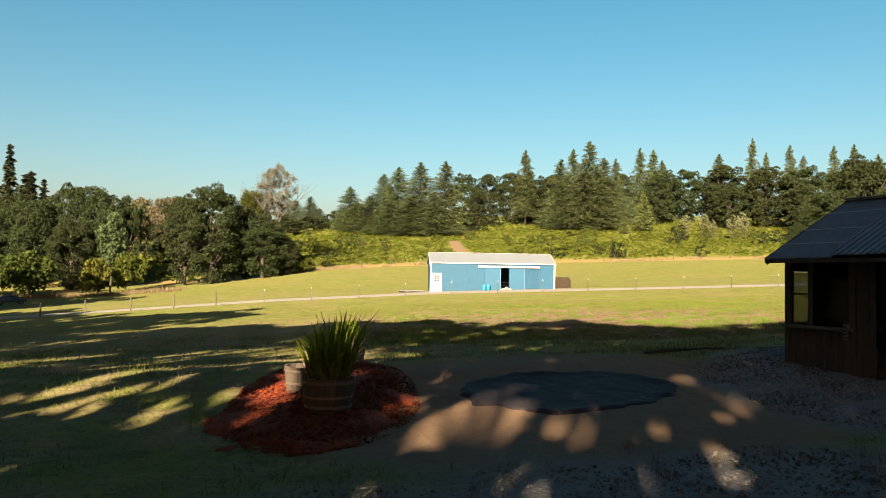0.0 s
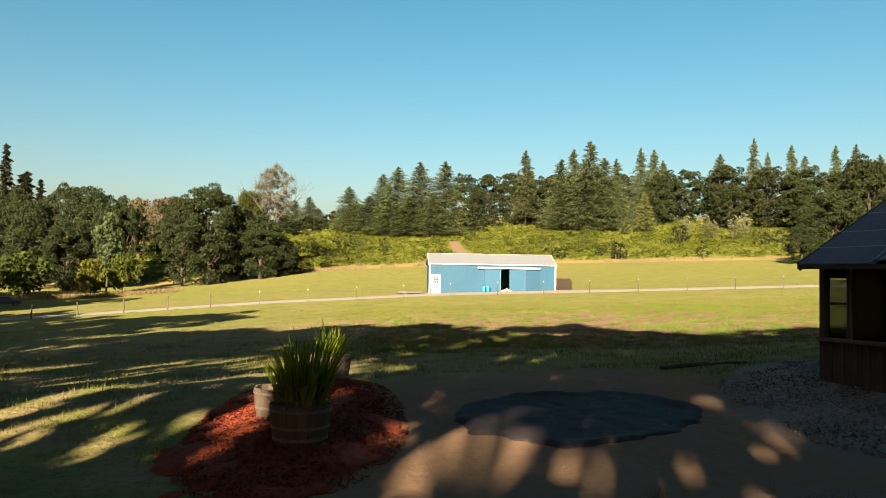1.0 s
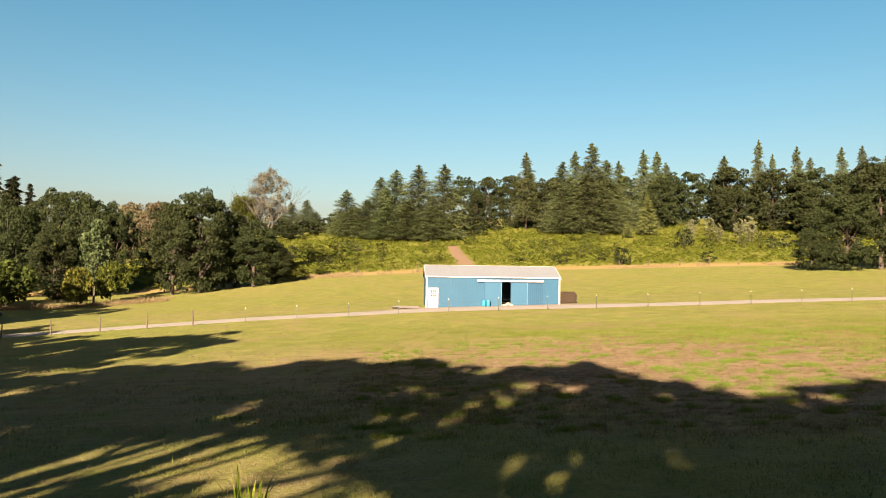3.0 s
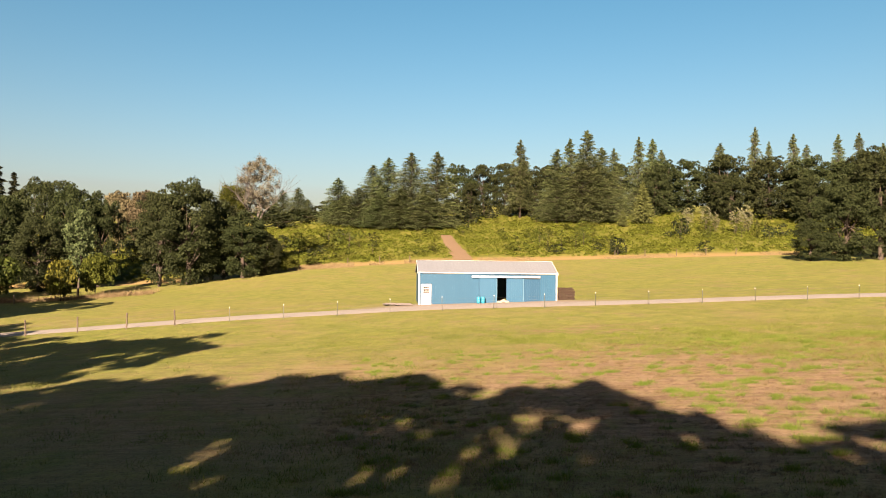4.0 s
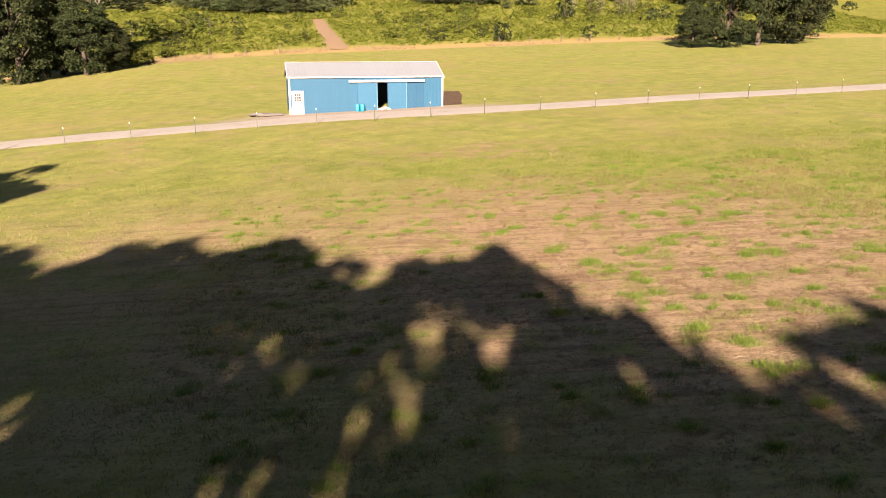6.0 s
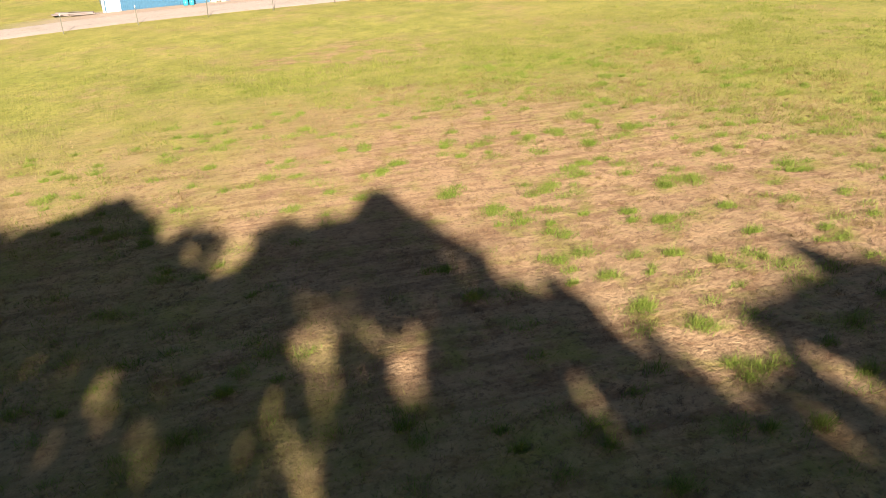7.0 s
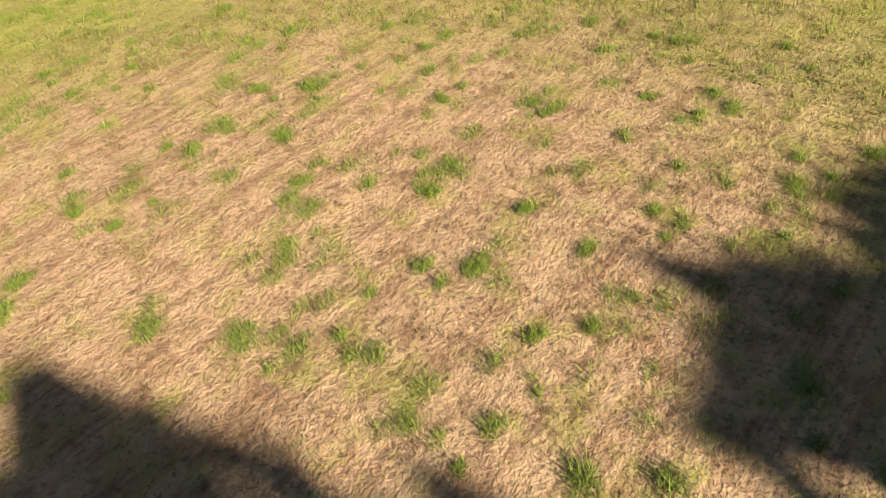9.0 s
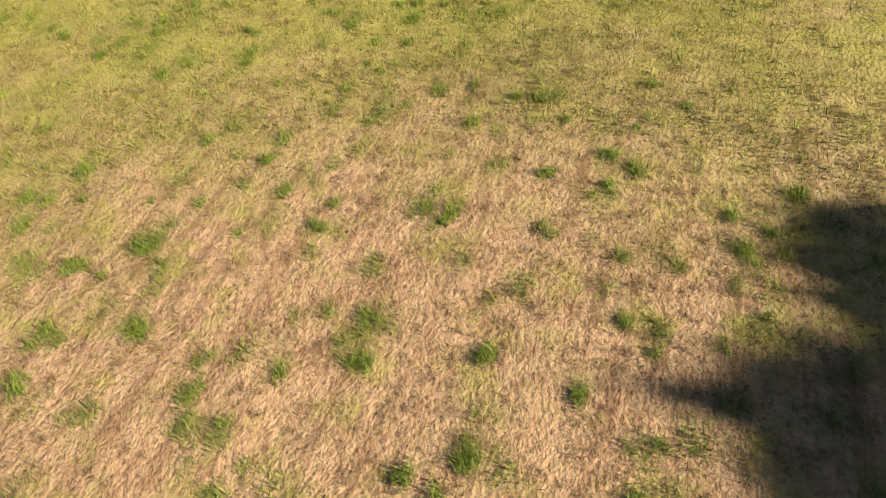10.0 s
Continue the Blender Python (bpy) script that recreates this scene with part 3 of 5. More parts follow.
# broad dark oaks: 18 m tall, 8 m crown radius, foliage nearly to the ground
OAKS = [broadleaf("oak_tree", 21 + i, 18, 7.6, -1.6 + 0.5 * i, "broad dark green oak with dense leafy crown", leaf=0.27, density=15, clumps=210, limbs=14, blob=(0.09, 0.20), slim=True) for i in range(3)]
oak_spots = [  # variant, x, y, top level, width factor
    (0, -41.5, 71, 19.6, 1.00), (1, -31.5, 73, 14.0, 0.80), (2, -47.5, 73, 17.8, 0.72), (1, -36.5, 79, 16.5, 0.85), (0, -27.5, 75, 9.5, 0.55),
    (2, -74, 84, 21.0, 1.00), (0, -66, 80, 19.0, 0.85), (1, -61.5, 79, 17.8, 0.62), (2, -80, 76, 17.0, 0.85), (1, -87, 84, 20, 0.9), (0, -70.5, 73, 12.0, 0.7),
    (1, -95, 82, 17, 0.9), (2, -53, 90, 12, 0.75),
    (0, 85.5, 60, 21.0, 0.78), (2, 94, 62, 28.0, 1.05), (1, 79.5, 62, 14.0, 0.50), (1, 103, 66, 26.0, 1.0), (2, 112, 72, 25, 1.0),
    (0, 20.5, 166, 36.5, 0.78), (1, 29.5, 168, 37.0, 0.78), (2, 36, 166, 38.0, 0.72), (0, 47, 160, 35.5, 0.75), (1, 52, 165, 37.0, 0.8),
    (2, 90, 166, 40.0, 1.0), (0, 100, 168, 40.5, 1.1), (1, 110, 160, 41.0, 1.15), (2, 120, 152, 40.0, 1.2), (0, 131, 150, 39.5, 1.2), (1, 141, 148, 38.0, 1.15),
    (2, 152, 156, 41.0, 1.2), (0, 164, 152, 40.0, 1.2), (1, 176, 160, 42.0, 1.2), (2, 105, 148, 34.0, 0.8), (0, 125, 138, 32.0, 0.8), (1, 84, 158, 37, 0.85),
    (2, 190, 158, 41, 1.2), (0, 150, 128, 30, 0.9), (1, 24, 158, 30, 0.5), (2, 42, 172, 38, 0.7), (0, 68, 172, 38, 0.9), (1, 76, 166, 38, 0.8),
]
FAR_OAKS = [broadleaf("woodland_oak", 25 + i, 18, 7.6, -1.0, "dark green oak in the woodland edge", leaf=0.38, density=8.5, clumps=190, blob=(0.09, 0.20), slim=True) for i in range(3)]
plant(OAKS, [(k, x, y, w, at_top(x, y, t, 18)) for k, x, y, t, w in oak_spots if y < 100])
plant(FAR_OAKS, [(k, x, y, w, at_top(x, y, t, 18)) for k, x, y, t, w in oak_spots if y >= 100])
FIRS = [conifer("fir_tree", 41 + i, 24, 9.6, "tall green conifer with drooping boughs", tiers=58, spray=0.22, per=36, slim=True, droop=(0.12, 0.08, 0.22)[i], bare=(0.02, 0.04, 0.12)[i], ragged=(0.38, 0.42, 0.55)[i], taper=(0.70, 0.74, 0.86)[i]) for i in range(3)]
fir_spots = [
    (0, -18.3, 160, 31.0, 0.85), (1, -7.2, 155, 34.8, 0.95), (0, -2.5, 150, 36.3, 1.05), (1, 4.3, 146, 37.6, 1.1), (0, 12.0, 143, 37.4, 1.0), (0, -11.5, 150, 27.0, 0.95), (1, -5, 144, 25.0, 0.9),
    (0, 1.0, 141, 26.0, 0.95), (1, 8.5, 139.5, 27.5, 0.85), (0, -15.5, 154, 25.0, 0.9), (2, 40.5, 162, 45.2, 0.95), (2, 54.5, 152, 44.2, 1.0), (1, 59.5, 151, 46.6, 1.05), (1, 51, 154, 41.0, 0.95), (0, 57, 147, 37, 1.1),
    (1, 64.5, 152, 41.5, 1.0), (2, 70.5, 158, 42.5, 0.85), (2, 79.5, 160, 46.8, 0.85), (2, 84.5, 161, 46.5, 0.9), (1, 62, 146, 33.0, 0.95), (1, 49.5, 148, 33.0, 0.85), (0, 109.5, 165, 46.0, 0.8), (2, 116.6, 155, 50.2, 0.75),
    (2, 124, 160, 46.5, 0.6), (2, 132.5, 160, 49.2, 0.85), (2, 151.5, 165, 50.4, 0.85), (2, 159, 165, 51.2, 0.85), (1, 142, 168, 47, 0.7), (0, 170, 168, 48, 0.8), (2, 182, 166, 50, 0.8), (0, 91, 170, 44, 0.7), (1, 45, 174, 40, 0.7),
    (0, -45.4, 232, 33.6, 0.8), (1, -38.8, 230, 34.8, 0.8), (0, -35.6, 236, 30.5, 0.6), (1, -49.5, 236, 29.5, 0.7),
]
plant(FIRS, [(k, x, y, w * (0.9 if k == 2 else 1.05), at_top(x, y, t, 24)) for k, x, y, t, w in fir_spots])
CONE = conifer("young_fir", 55, 10, 3.6, "young pale green fir tree on the slope", tiers=26, spray=0.24, per=44, material=M_YOUNGFIR, droop=0.1, ragged=0.25, slim=True)
plant([CONE], [(0, 74.5, 142, 1.15, at_top(74.5, 142, 29.6, 10)), (0, 67, 138, 0.5, 0.5)])
SPIRES = [conifer("spruce_tree", 60, 30, 4.4, "tall narrow spruce with sparse upper boughs", tiers=40, spray=0.5, per=20, material=M_SPRUCE, droop=0.32, ragged=0.55)]
plant(SPIRES, [(0, -102, 110, 1.0, at_top(-102, 110, 33.8, 30)), (0, -97, 118, 0.9, at_top(-97, 118, 26, 30)), (0, -91, 96, 1.25, at_top(-91, 96, 24.5, 30)), (0, -88, 92, 1.1, at_top(-88, 92, 24.6, 30)), (0, -108, 112, 1.2, at_top(-108, 112, 25, 30))])
FARS = [broadleaf("distant_tree", 71, 12, 5.0, 0.5, "distant rounded green tree on the horizon", leaf=0.6, density=3.5, clumps=45), broadleaf("browning_tree", 72, 12, 6.0, 0.5, "distant browning tree beyond the oaks", leaf=0.36, density=8.0, clumps=120, material=M_RUST)]
plant(FARS, [(0, -33, 190, 1.2, 0.42), (0, -26, 200, 1.2, 0.45), (0, -40, 180, 1.2, 0.4), (0, -29, 168, 1.0, 0.36), (0, -47, 186, 1.2, 0.45), (0, -36, 160, 1.0, 0.34), (0, -29, 300, 1.2, 0.6), (0, -52, 226, 1.0, 0.7), (0, -22, 176, 1.0, 0.4),
             (1, -77, 135, 0.9, at_top(-77, 135, 22.4, 12)), (1, -70.5, 136, 0.9, at_top(-70.5, 136, 22.8, 12)), (1, -64, 138, 0.9, at_top(-64, 138, 22, 12)), (0, -62, 130, 1.3, at_top(-62, 130, 18, 12)), (0, -22, 240, 0.8, 0.6), (0, -58, 120, 1.3, 0.9)])
POPLAR = broadleaf("poplar_tree", 81, 12, 2.3, 1.6, "young pale green poplar with upright crown", leaf=0.26, density=16, clumps=90, blob=(0.20, 0.40), shape=1.12, material=M_POPLAR, stem=0.6)
plant([POPLAR], [(0, -57.8, 60, 1.0, at_top(-57.8, 60, 12.6, 12))])
SHRUBS = [broadleaf("yellow_shrub", 85, 4.2, 2.6, 0.1, "rounded shrub with yellowing leaves", "shrub", leaf=0.28, density=12, clumps=50, blob=(0.18, 0.34), material=M_YELLOW, stem=0.5),
          broadleaf("green_shrub", 86, 5.4, 3.6, 0.2, "rounded bright green shrub by the fence", "shrub", leaf=0.3, density=10, clumps=70, blob=(0.16, 0.32), material=M_SHRUB, stem=0.5),
          broadleaf("dark_shrub", 87, 5.4, 3.6, 0.2, "large dark green shrub below the oaks", "shrub", leaf=0.3, density=10, clumps=80, blob=(0.16, 0.32), material=M_DARKSHRUB, stem=0.5)]
plant(SHRUBS, [(0, -58, 53.5, 0.8, at_top(-58, 53.5, 3.7, 4.2)), (1, -54.8, 60, 0.76, at_top(-54, 60, 4.8, 5.4)), (2, -72, 57, 1.35, at_top(-72, 57, 4.6, 5.4)), (2, -78, 56, 1.3, at_top(-78, 56, 4.2, 5.4)), (1, -64, 66, 0.5, 0.4), (1, -23.5, 77, 0.6, 0.55), (1, -19.5, 86, 0.45, 0.4), (1, -27, 78, 0.8, 0.9), (2, -86, 60, 1.4, 1.0)])
SAPS = [broadleaf("hillside_sapling", 91, 5.0, 1.3, 0.4, "slim green sapling among the bracken", "sapling", leaf=0.26, density=11, clumps=28, material=M_SHRUB, stem=0.4, limbs=5),
        broadleaf("pale_sapling", 92, 6.0, 1.5, 0.4, "pale silvery sapling among the bracken", "sapling", leaf=0.22, density=13, clumps=44, blob=(0.16, 0.3), material=M_PALE, stem=0.4, limbs=5),
        broadleaf("dark_bush", 93, 3.0, 1.7, 0.1, "low dark green bush on the slope", "bush", leaf=0.26, density=10, clumps=26, material=M_OAK, stem=0.4, limbs=4),
        broadleaf("bramble_bush", 94, 2.2, 1.9, 0.0, "rounded yellow-green bramble bush in the bracken", "bush", leaf=0.26, density=11, clumps=22, material=M_SHRUB, stem=0.2, limbs=3)]
_r = random.Random(8)
sap_spots = [(0, 38.5, 97, 1.1, 1.0), (0, 41.5, 95, 1.0, 1.2), (0, 44.5, 99, 0.9, 1.1), (2, 49.5, 88, 1.2, 1.3), (2, 70, 88, 1.1, 1.0), (2, 36, 91, 1.4, 0.8), (2, 46, 93, 0.8, 0.7), (0, 50, 95, 0.8, 0.9),
             (1, 80, 122, 1.1, 1.2), (1, 85, 121, 1.1, 1.25), (0, 76, 118, 1.2, 1.2), (2, 74, 112, 1.6, 1.8), (0, 88, 123, 1.2, 1.1), (1, 92, 118, 1.1, 1.25), (1, 95, 119, 1.2, 1.35), (0, 99, 120, 1.3, 1.2), (0, 82, 112, 1.0, 0.9), (0, 90, 111, 1.0, 0.9), (2, 96, 108, 1.0, 1.2), (2, 102, 112, 1.2, 1.3), (2, 30, 158, 1.6, 1.3), (2, 22, 148, 2.4, 1.6), (2, 18, 152, 2.4, 1.8), (2, 44, 152, 1.6, 1.4)]
sap_spots += [(_r.choice((0, 2, 2)), _r.uniform(-20, 8), _r.uniform(93, 128), _r.uniform(0.5, 1.0), _r.uniform(0.4, 0.8)) for _ in range(9)]
sap_spots += [(_r.choice((0, 2, 2)), _r.uniform(17, 110), _r.uniform(92, 140), _r.uniform(0.4, 0.9), _r.uniform(0.35, 0.7)) for _ in range(16)]
sap_spots += [(1, 79, 121, 1.0, 1.15), (1, 88, 121.5, 0.8, 1.0), (1, 97, 121, 1.0, 1.1), (0, 84, 119, 1.4, 1.2), (0, 93, 120, 1.4, 1.3), (0, 77.5, 120, 1.2, 1.2), (0, 102, 121, 1.2, 1.15), (0, 33.3, 97, 1.2, 1.2), (0, 35.5, 98, 1.0, 1.0), (2, 49.2, 87.6, 1.3, 1.4)]
sap_spots += [(3, _r.uniform(-34, 110), _r.uniform(91, 138), _r.uniform(0.6, 1.5), _r.uniform(0.5, 1.3)) for _ in range(46)]
sap_spots += [(_r.choice((3, 3, 0, 2)), _r.uniform(-34, -12), _r.uniform(90, 140), _r.uniform(0.9, 1.7), _r.uniform(0.7, 1.5)) for _ in range(18)]
sap_spots = [q for q in sap_spots if abs(q[1] - 13.6) > 3.2]
plant(SAPS, sap_spots)


def snag():
    """Old half-dead tree: straight pale trunk, forking high up, with bare limbs and thin foliage."""
    rs = np.random.RandomState(104)
    x, y = -29.8, 82.0
    ob = thing("half_dead_tree", put(None, x, y, 0.88, 0.0, 0.96), "tall half-dead tree with pale limbs and sparse leaves", "tree")
    fork, top = 12.4 - gzf(x, y), 26.0 - gzf(x, y)
    bm, tips = bmesh.new(), []

    def grow(p, d, length, r, depth):
        q = p + d * length
        if q.z > top:
            q.z = top - rs.uniform(0, 1.2)
        mid = (p + q) / 2 + Vector(rs.normal(0, 0.07 * length, 3))
        tube(bm, [p, mid, q], [r, r * 0.85, r * 0.66], 7 if depth < 2 else 5, depth == 0)
        if depth >= 1:
            tips.append(np.array(q))
            tips.append(np.array(mid))
        if depth == 5:
            return
        for k in range(4 if depth == 0 else 3 if depth < 4 else 2):
            side = Vector(unit(1, rs)[0])
            side.z = abs(side.z) * 0.3
            if depth == 0:
                side = (Vector((-1.3, 0.1, -0.2)), Vector((0.55, -0.3, 0.4)), Vector((-0.2, 0.5, 0.5)), Vector((-0.7, -0.4, 0.3)))[k]
            grow(q, (d * 0.72 + side * 0.72 - Vector((0.05, 0, 0))).normalized(), (0.15 * top if depth == 0 else length) * rs.uniform(0.64, 1.04), r * (0.66 if depth == 0 else 0.56), depth + 1)

    grow(Vector((0.2, 0, -0.5)), Vector((-0.04, 0, 1)).normalized(), fork, 0.48, 0)
    reach = np.array(tips)

    def clusters(n, centre, radii, each, spread):
        """Leaf clusters scattered through an ellipsoid, each on a twig from the nearest limb."""
        out = []
        for _ in range(n):
            c = np.array(centre) + unit(1, rs)[0] * np.array(radii) * rs.uniform(0.2, 1.0) ** 0.45
            p = reach[np.argmin(((reach - c) ** 2).sum(1))]
            tube(bm, [Vector(p), Vector((p + c) / 2 + rs.normal(0, 0.12, 3)), Vector(c)], [0.045, 0.035, 0.018], 4, False)
            out.append(c + rs.normal(0, spread, (each, 3)) * rs.uniform(0.6, 1.3))
        return np.concatenate(out)

    high = clusters(110, (-0.7, 0, fork + 9.0), (4.8, 4.2, 6.4), 120, 0.40)
    low = clusters(80, (-6.4, 0, fork + 5.0), (3.6, 3.0, 4.4), 170, 0.50)
    part("trunk", bm, M_GREYBARK, ob, smooth=True)
    quads_mesh("crown", leaves(high, np.tile((0, 0, 1.0), (len(high), 1)), 0.19, rs), 4, M_DRYLEAF, ob)
    quads_mesh("living_foliage", leaves(low, np.tile((0, 0, 1.0), (len(low), 1)), 0.20, rs), 4, M_SHRUB, ob)["label"] = "olive green leaves on the living side"


snag()


def pale_trunks():
    bm = bmesh.new()
    for i, (dx, h) in enumerate(((0, 5.5), (2.4, 5.0), (3.3, 4.6))):
        tube(bm, [(dx, 0, -0.3), (dx + 0.15, 0, h * 0.5), (dx + 0.45, 0, h)], [0.34 - 0.06 * i, 0.28 - 0.05 * i, 0.2 - 0.04 * i], 8)
    ob = part("bare_tree_trunks", bm, M_PALEBARK, smooth=True)
    ob.matrix_world = put(None, -79.5, 92)
    tagged(ob, "three pale bare trunks lit below the oaks", "tree trunk")


pale_trunks()


# shade trees behind the camera: tall oaks whose shadows lie over yard and meadow


def shade_oaks():
    spots = [  # variant, x, y, width factor, height factor, turn
        (2, -31.4, -87.5, 1.05, 1.02, 220),
        (1, -25.1, -99.1, 0.80, 1.18, 154),
        (1, -6.3, -107.8, 0.85, 0.53, 65),
        (5, -15.0, -103.6, 0.54, 0.64, 183),
        (2, -11.7, -95.2, 0.66, 1.05, 231),
        (4, -4.7, -112.0, 0.98, 1.17, 220),
        (3, -2.8, -100.8, 0.67, 0.62, 243),
        (4, 6.0, -109.9, 0.91, 0.68, 62),
        (8, -28.6, -93.7, 0.71, 1.13, 148),
        (1, -16.9, -90.2, 0.92, 0.97, 1),
        (5, 12.0, -111.0, 0.76, 0.56, 236),
        (8, -2.4, -103.0, 0.94, 0.93, 325),
        (0, -7.9, -105.7, 0.87, 0.58, 171),
        (8, -8.5, -99.2, 0.36, 0.98, 112),
        (3, -25.4, -108.2, 0.61, 0.59, 266),
        (11, -18.1, -91.5, 0.81, 1.00, 107),
        (11, -1.8, -113.4, 0.53, 1.01, 211),
        (10, -11.3, -105.8, 0.75, 1.01, 180),
        (10, 2.7, -104.6, 1.03, 0.90, 320),
        (10, 1.5, -115.7, 0.62, 0.67, 275),
        (10, -3.6, -107.6, 0.80, 1.00, 60), (9, -0.8, -108.5, 0.70, 0.98, 200),
        (5, -36.5, -76.7, 0.80, 1.0, 40), (0, -34.0, -67.5, 0.90, 1.02, 120), (2, -40.2, -63.0, 0.95, 1.0, 200), (7, -46.3, -59.0, 1.0, 1.0, 300), (3, -56.3, -37.1, 1.0, 0.95, 20), (4, -38.0, -88.0, 1.0, 0.95, 75),
        (3, -52, -53, 1.0, 1.0, 15), (4, -45, -70, 1.1, 0.98, 60), (6, -60, -66, 1.0, 1.0, 90), (1, -63, -40, 1.0, 1.0, 130), (3, -74, 2, 1.1, 1.0, 170), (4, -66, -8, 1.0, 1.0, 210), (5, -82, 14, 1.1, 1.0, 250), (2, -63, -1, 1.1, 1.0, 290), (0, -69, 12, 1.1, 1.0, 330), (4, -80, -2, 1.1, 1.0, 40), (3, -75, -12, 1.1, 1.05, 80), (1, -87, 4, 1.1, 1.05, 120),
        # outer oaks, never in view, added to block sky light from behind
        (7, -40, -108, 1.2, 1.0, 10), (1, 3, -126, 1.2, 1.0, 50), (3, 15, -122, 1.2, 1.0, 95), (4, 30, -118, 1.2, 1.1, 140), (6, -52, -92, 1.1, 1.0, 185), (4, 42, -106, 1.2, 1.1, 230), (2, -70, -84, 1.2, 1.0, 275), (5, 52, -92, 1.2, 1.0, 320), (3, 15, -108, 1.2, 0.9, 5), (0, 24, -112, 1.2, 1.0, 65),
    ]
    for k in range(12):
        high = k > 8  # crowns carried high up
        if not any(q[0] == k for q in spots):
            continue
        oak = broadleaf("shade_oak", 121 + k, 22, 6.8, 15.0 if high else 9.5, "tall oak whose shade falls on the yard", leaf=0.55, density=7.0, clumps=46 if high else 70, limbs=24, under=0.2, blob=(0.10, 0.21), skirt=6 if high else 40)
        places = [put(None, x, y, w, radians(turn), h) for v, x, y, w, h, turn in spots if v == k]
        for m in places[1:]:
            copy_thing(oak, m)
        oak.matrix_world = places[0]


shade_oaks()

# ---- bracken slope ----


def bracken():
    rs = np.random.RandomState(7)
    n = 11000
    x, y = rs.uniform(-75, 165, n), 87.5 + rs.beta(1.0, 1.35, n) * 85
    keep = ~((np.abs(x - (13.8 - (y - 86) / 42 * 0.6)) < 2.3) & (y < 129))
    keep &= y > 88 + 2.5 * np.sin(x * 0.11) + 1.5 * np.sin(x * 0.37)
    x, y = x[keep], y[keep]
    blobs_p, blobs_n = [], []
    for cx, cy in zip(x, y):
        r = rs.uniform(0.3, 1.0) ** 1.5 * 1.15 * (0.75 + 0.5 * (math.sin(cx * 0.21 + 0.6 * math.sin(cy * 0.3)) * math.sin(cy * 0.27)))
        m = int(58 * r) + 12
        d = unit(m, rs)
        d[:, 2] = np.abs(d[:, 2])
        q = d * r * (1, 1, 0.75) + rs.normal(0, 0.12, (m, 3)) + (cx, cy, 0)
        q[:, 2] += gz(q[:, 0], q[:, 1]) + 0.05
        blobs_p.append(q)
        blobs_n.append(d + (0, 0, 0.6))
    p, nn = np.concatenate(blobs_p), np.concatenate(blobs_n)
    ob = quads_mesh("bracken", leaves(p, nn, 0.22, rs, 1.8, 0.3, None, True), 3, M_BRACKEN)
    tagged(ob, "thick yellow-green bracken covering the hillside", "bracken", kind="stuff")


bracken()

# ---- barn ----
BW, BD, BE, BR = 14.4, 6.06, 3.29, 4.55      # width, depth, eave, ridge


def ribbed(bm, w, h, ribs, depth=0.04, t=0.012):
    """An upright sheet in the xz plane, facing -y, with raised ribs."""
    box(bm, 0, 0, 0, w, t, h)
    for i in range(ribs):
        x = (i + 0.5) * w / ribs
        box(bm, x - 0.024, -depth, 0, x + 0.024, 0, h)
    return bm


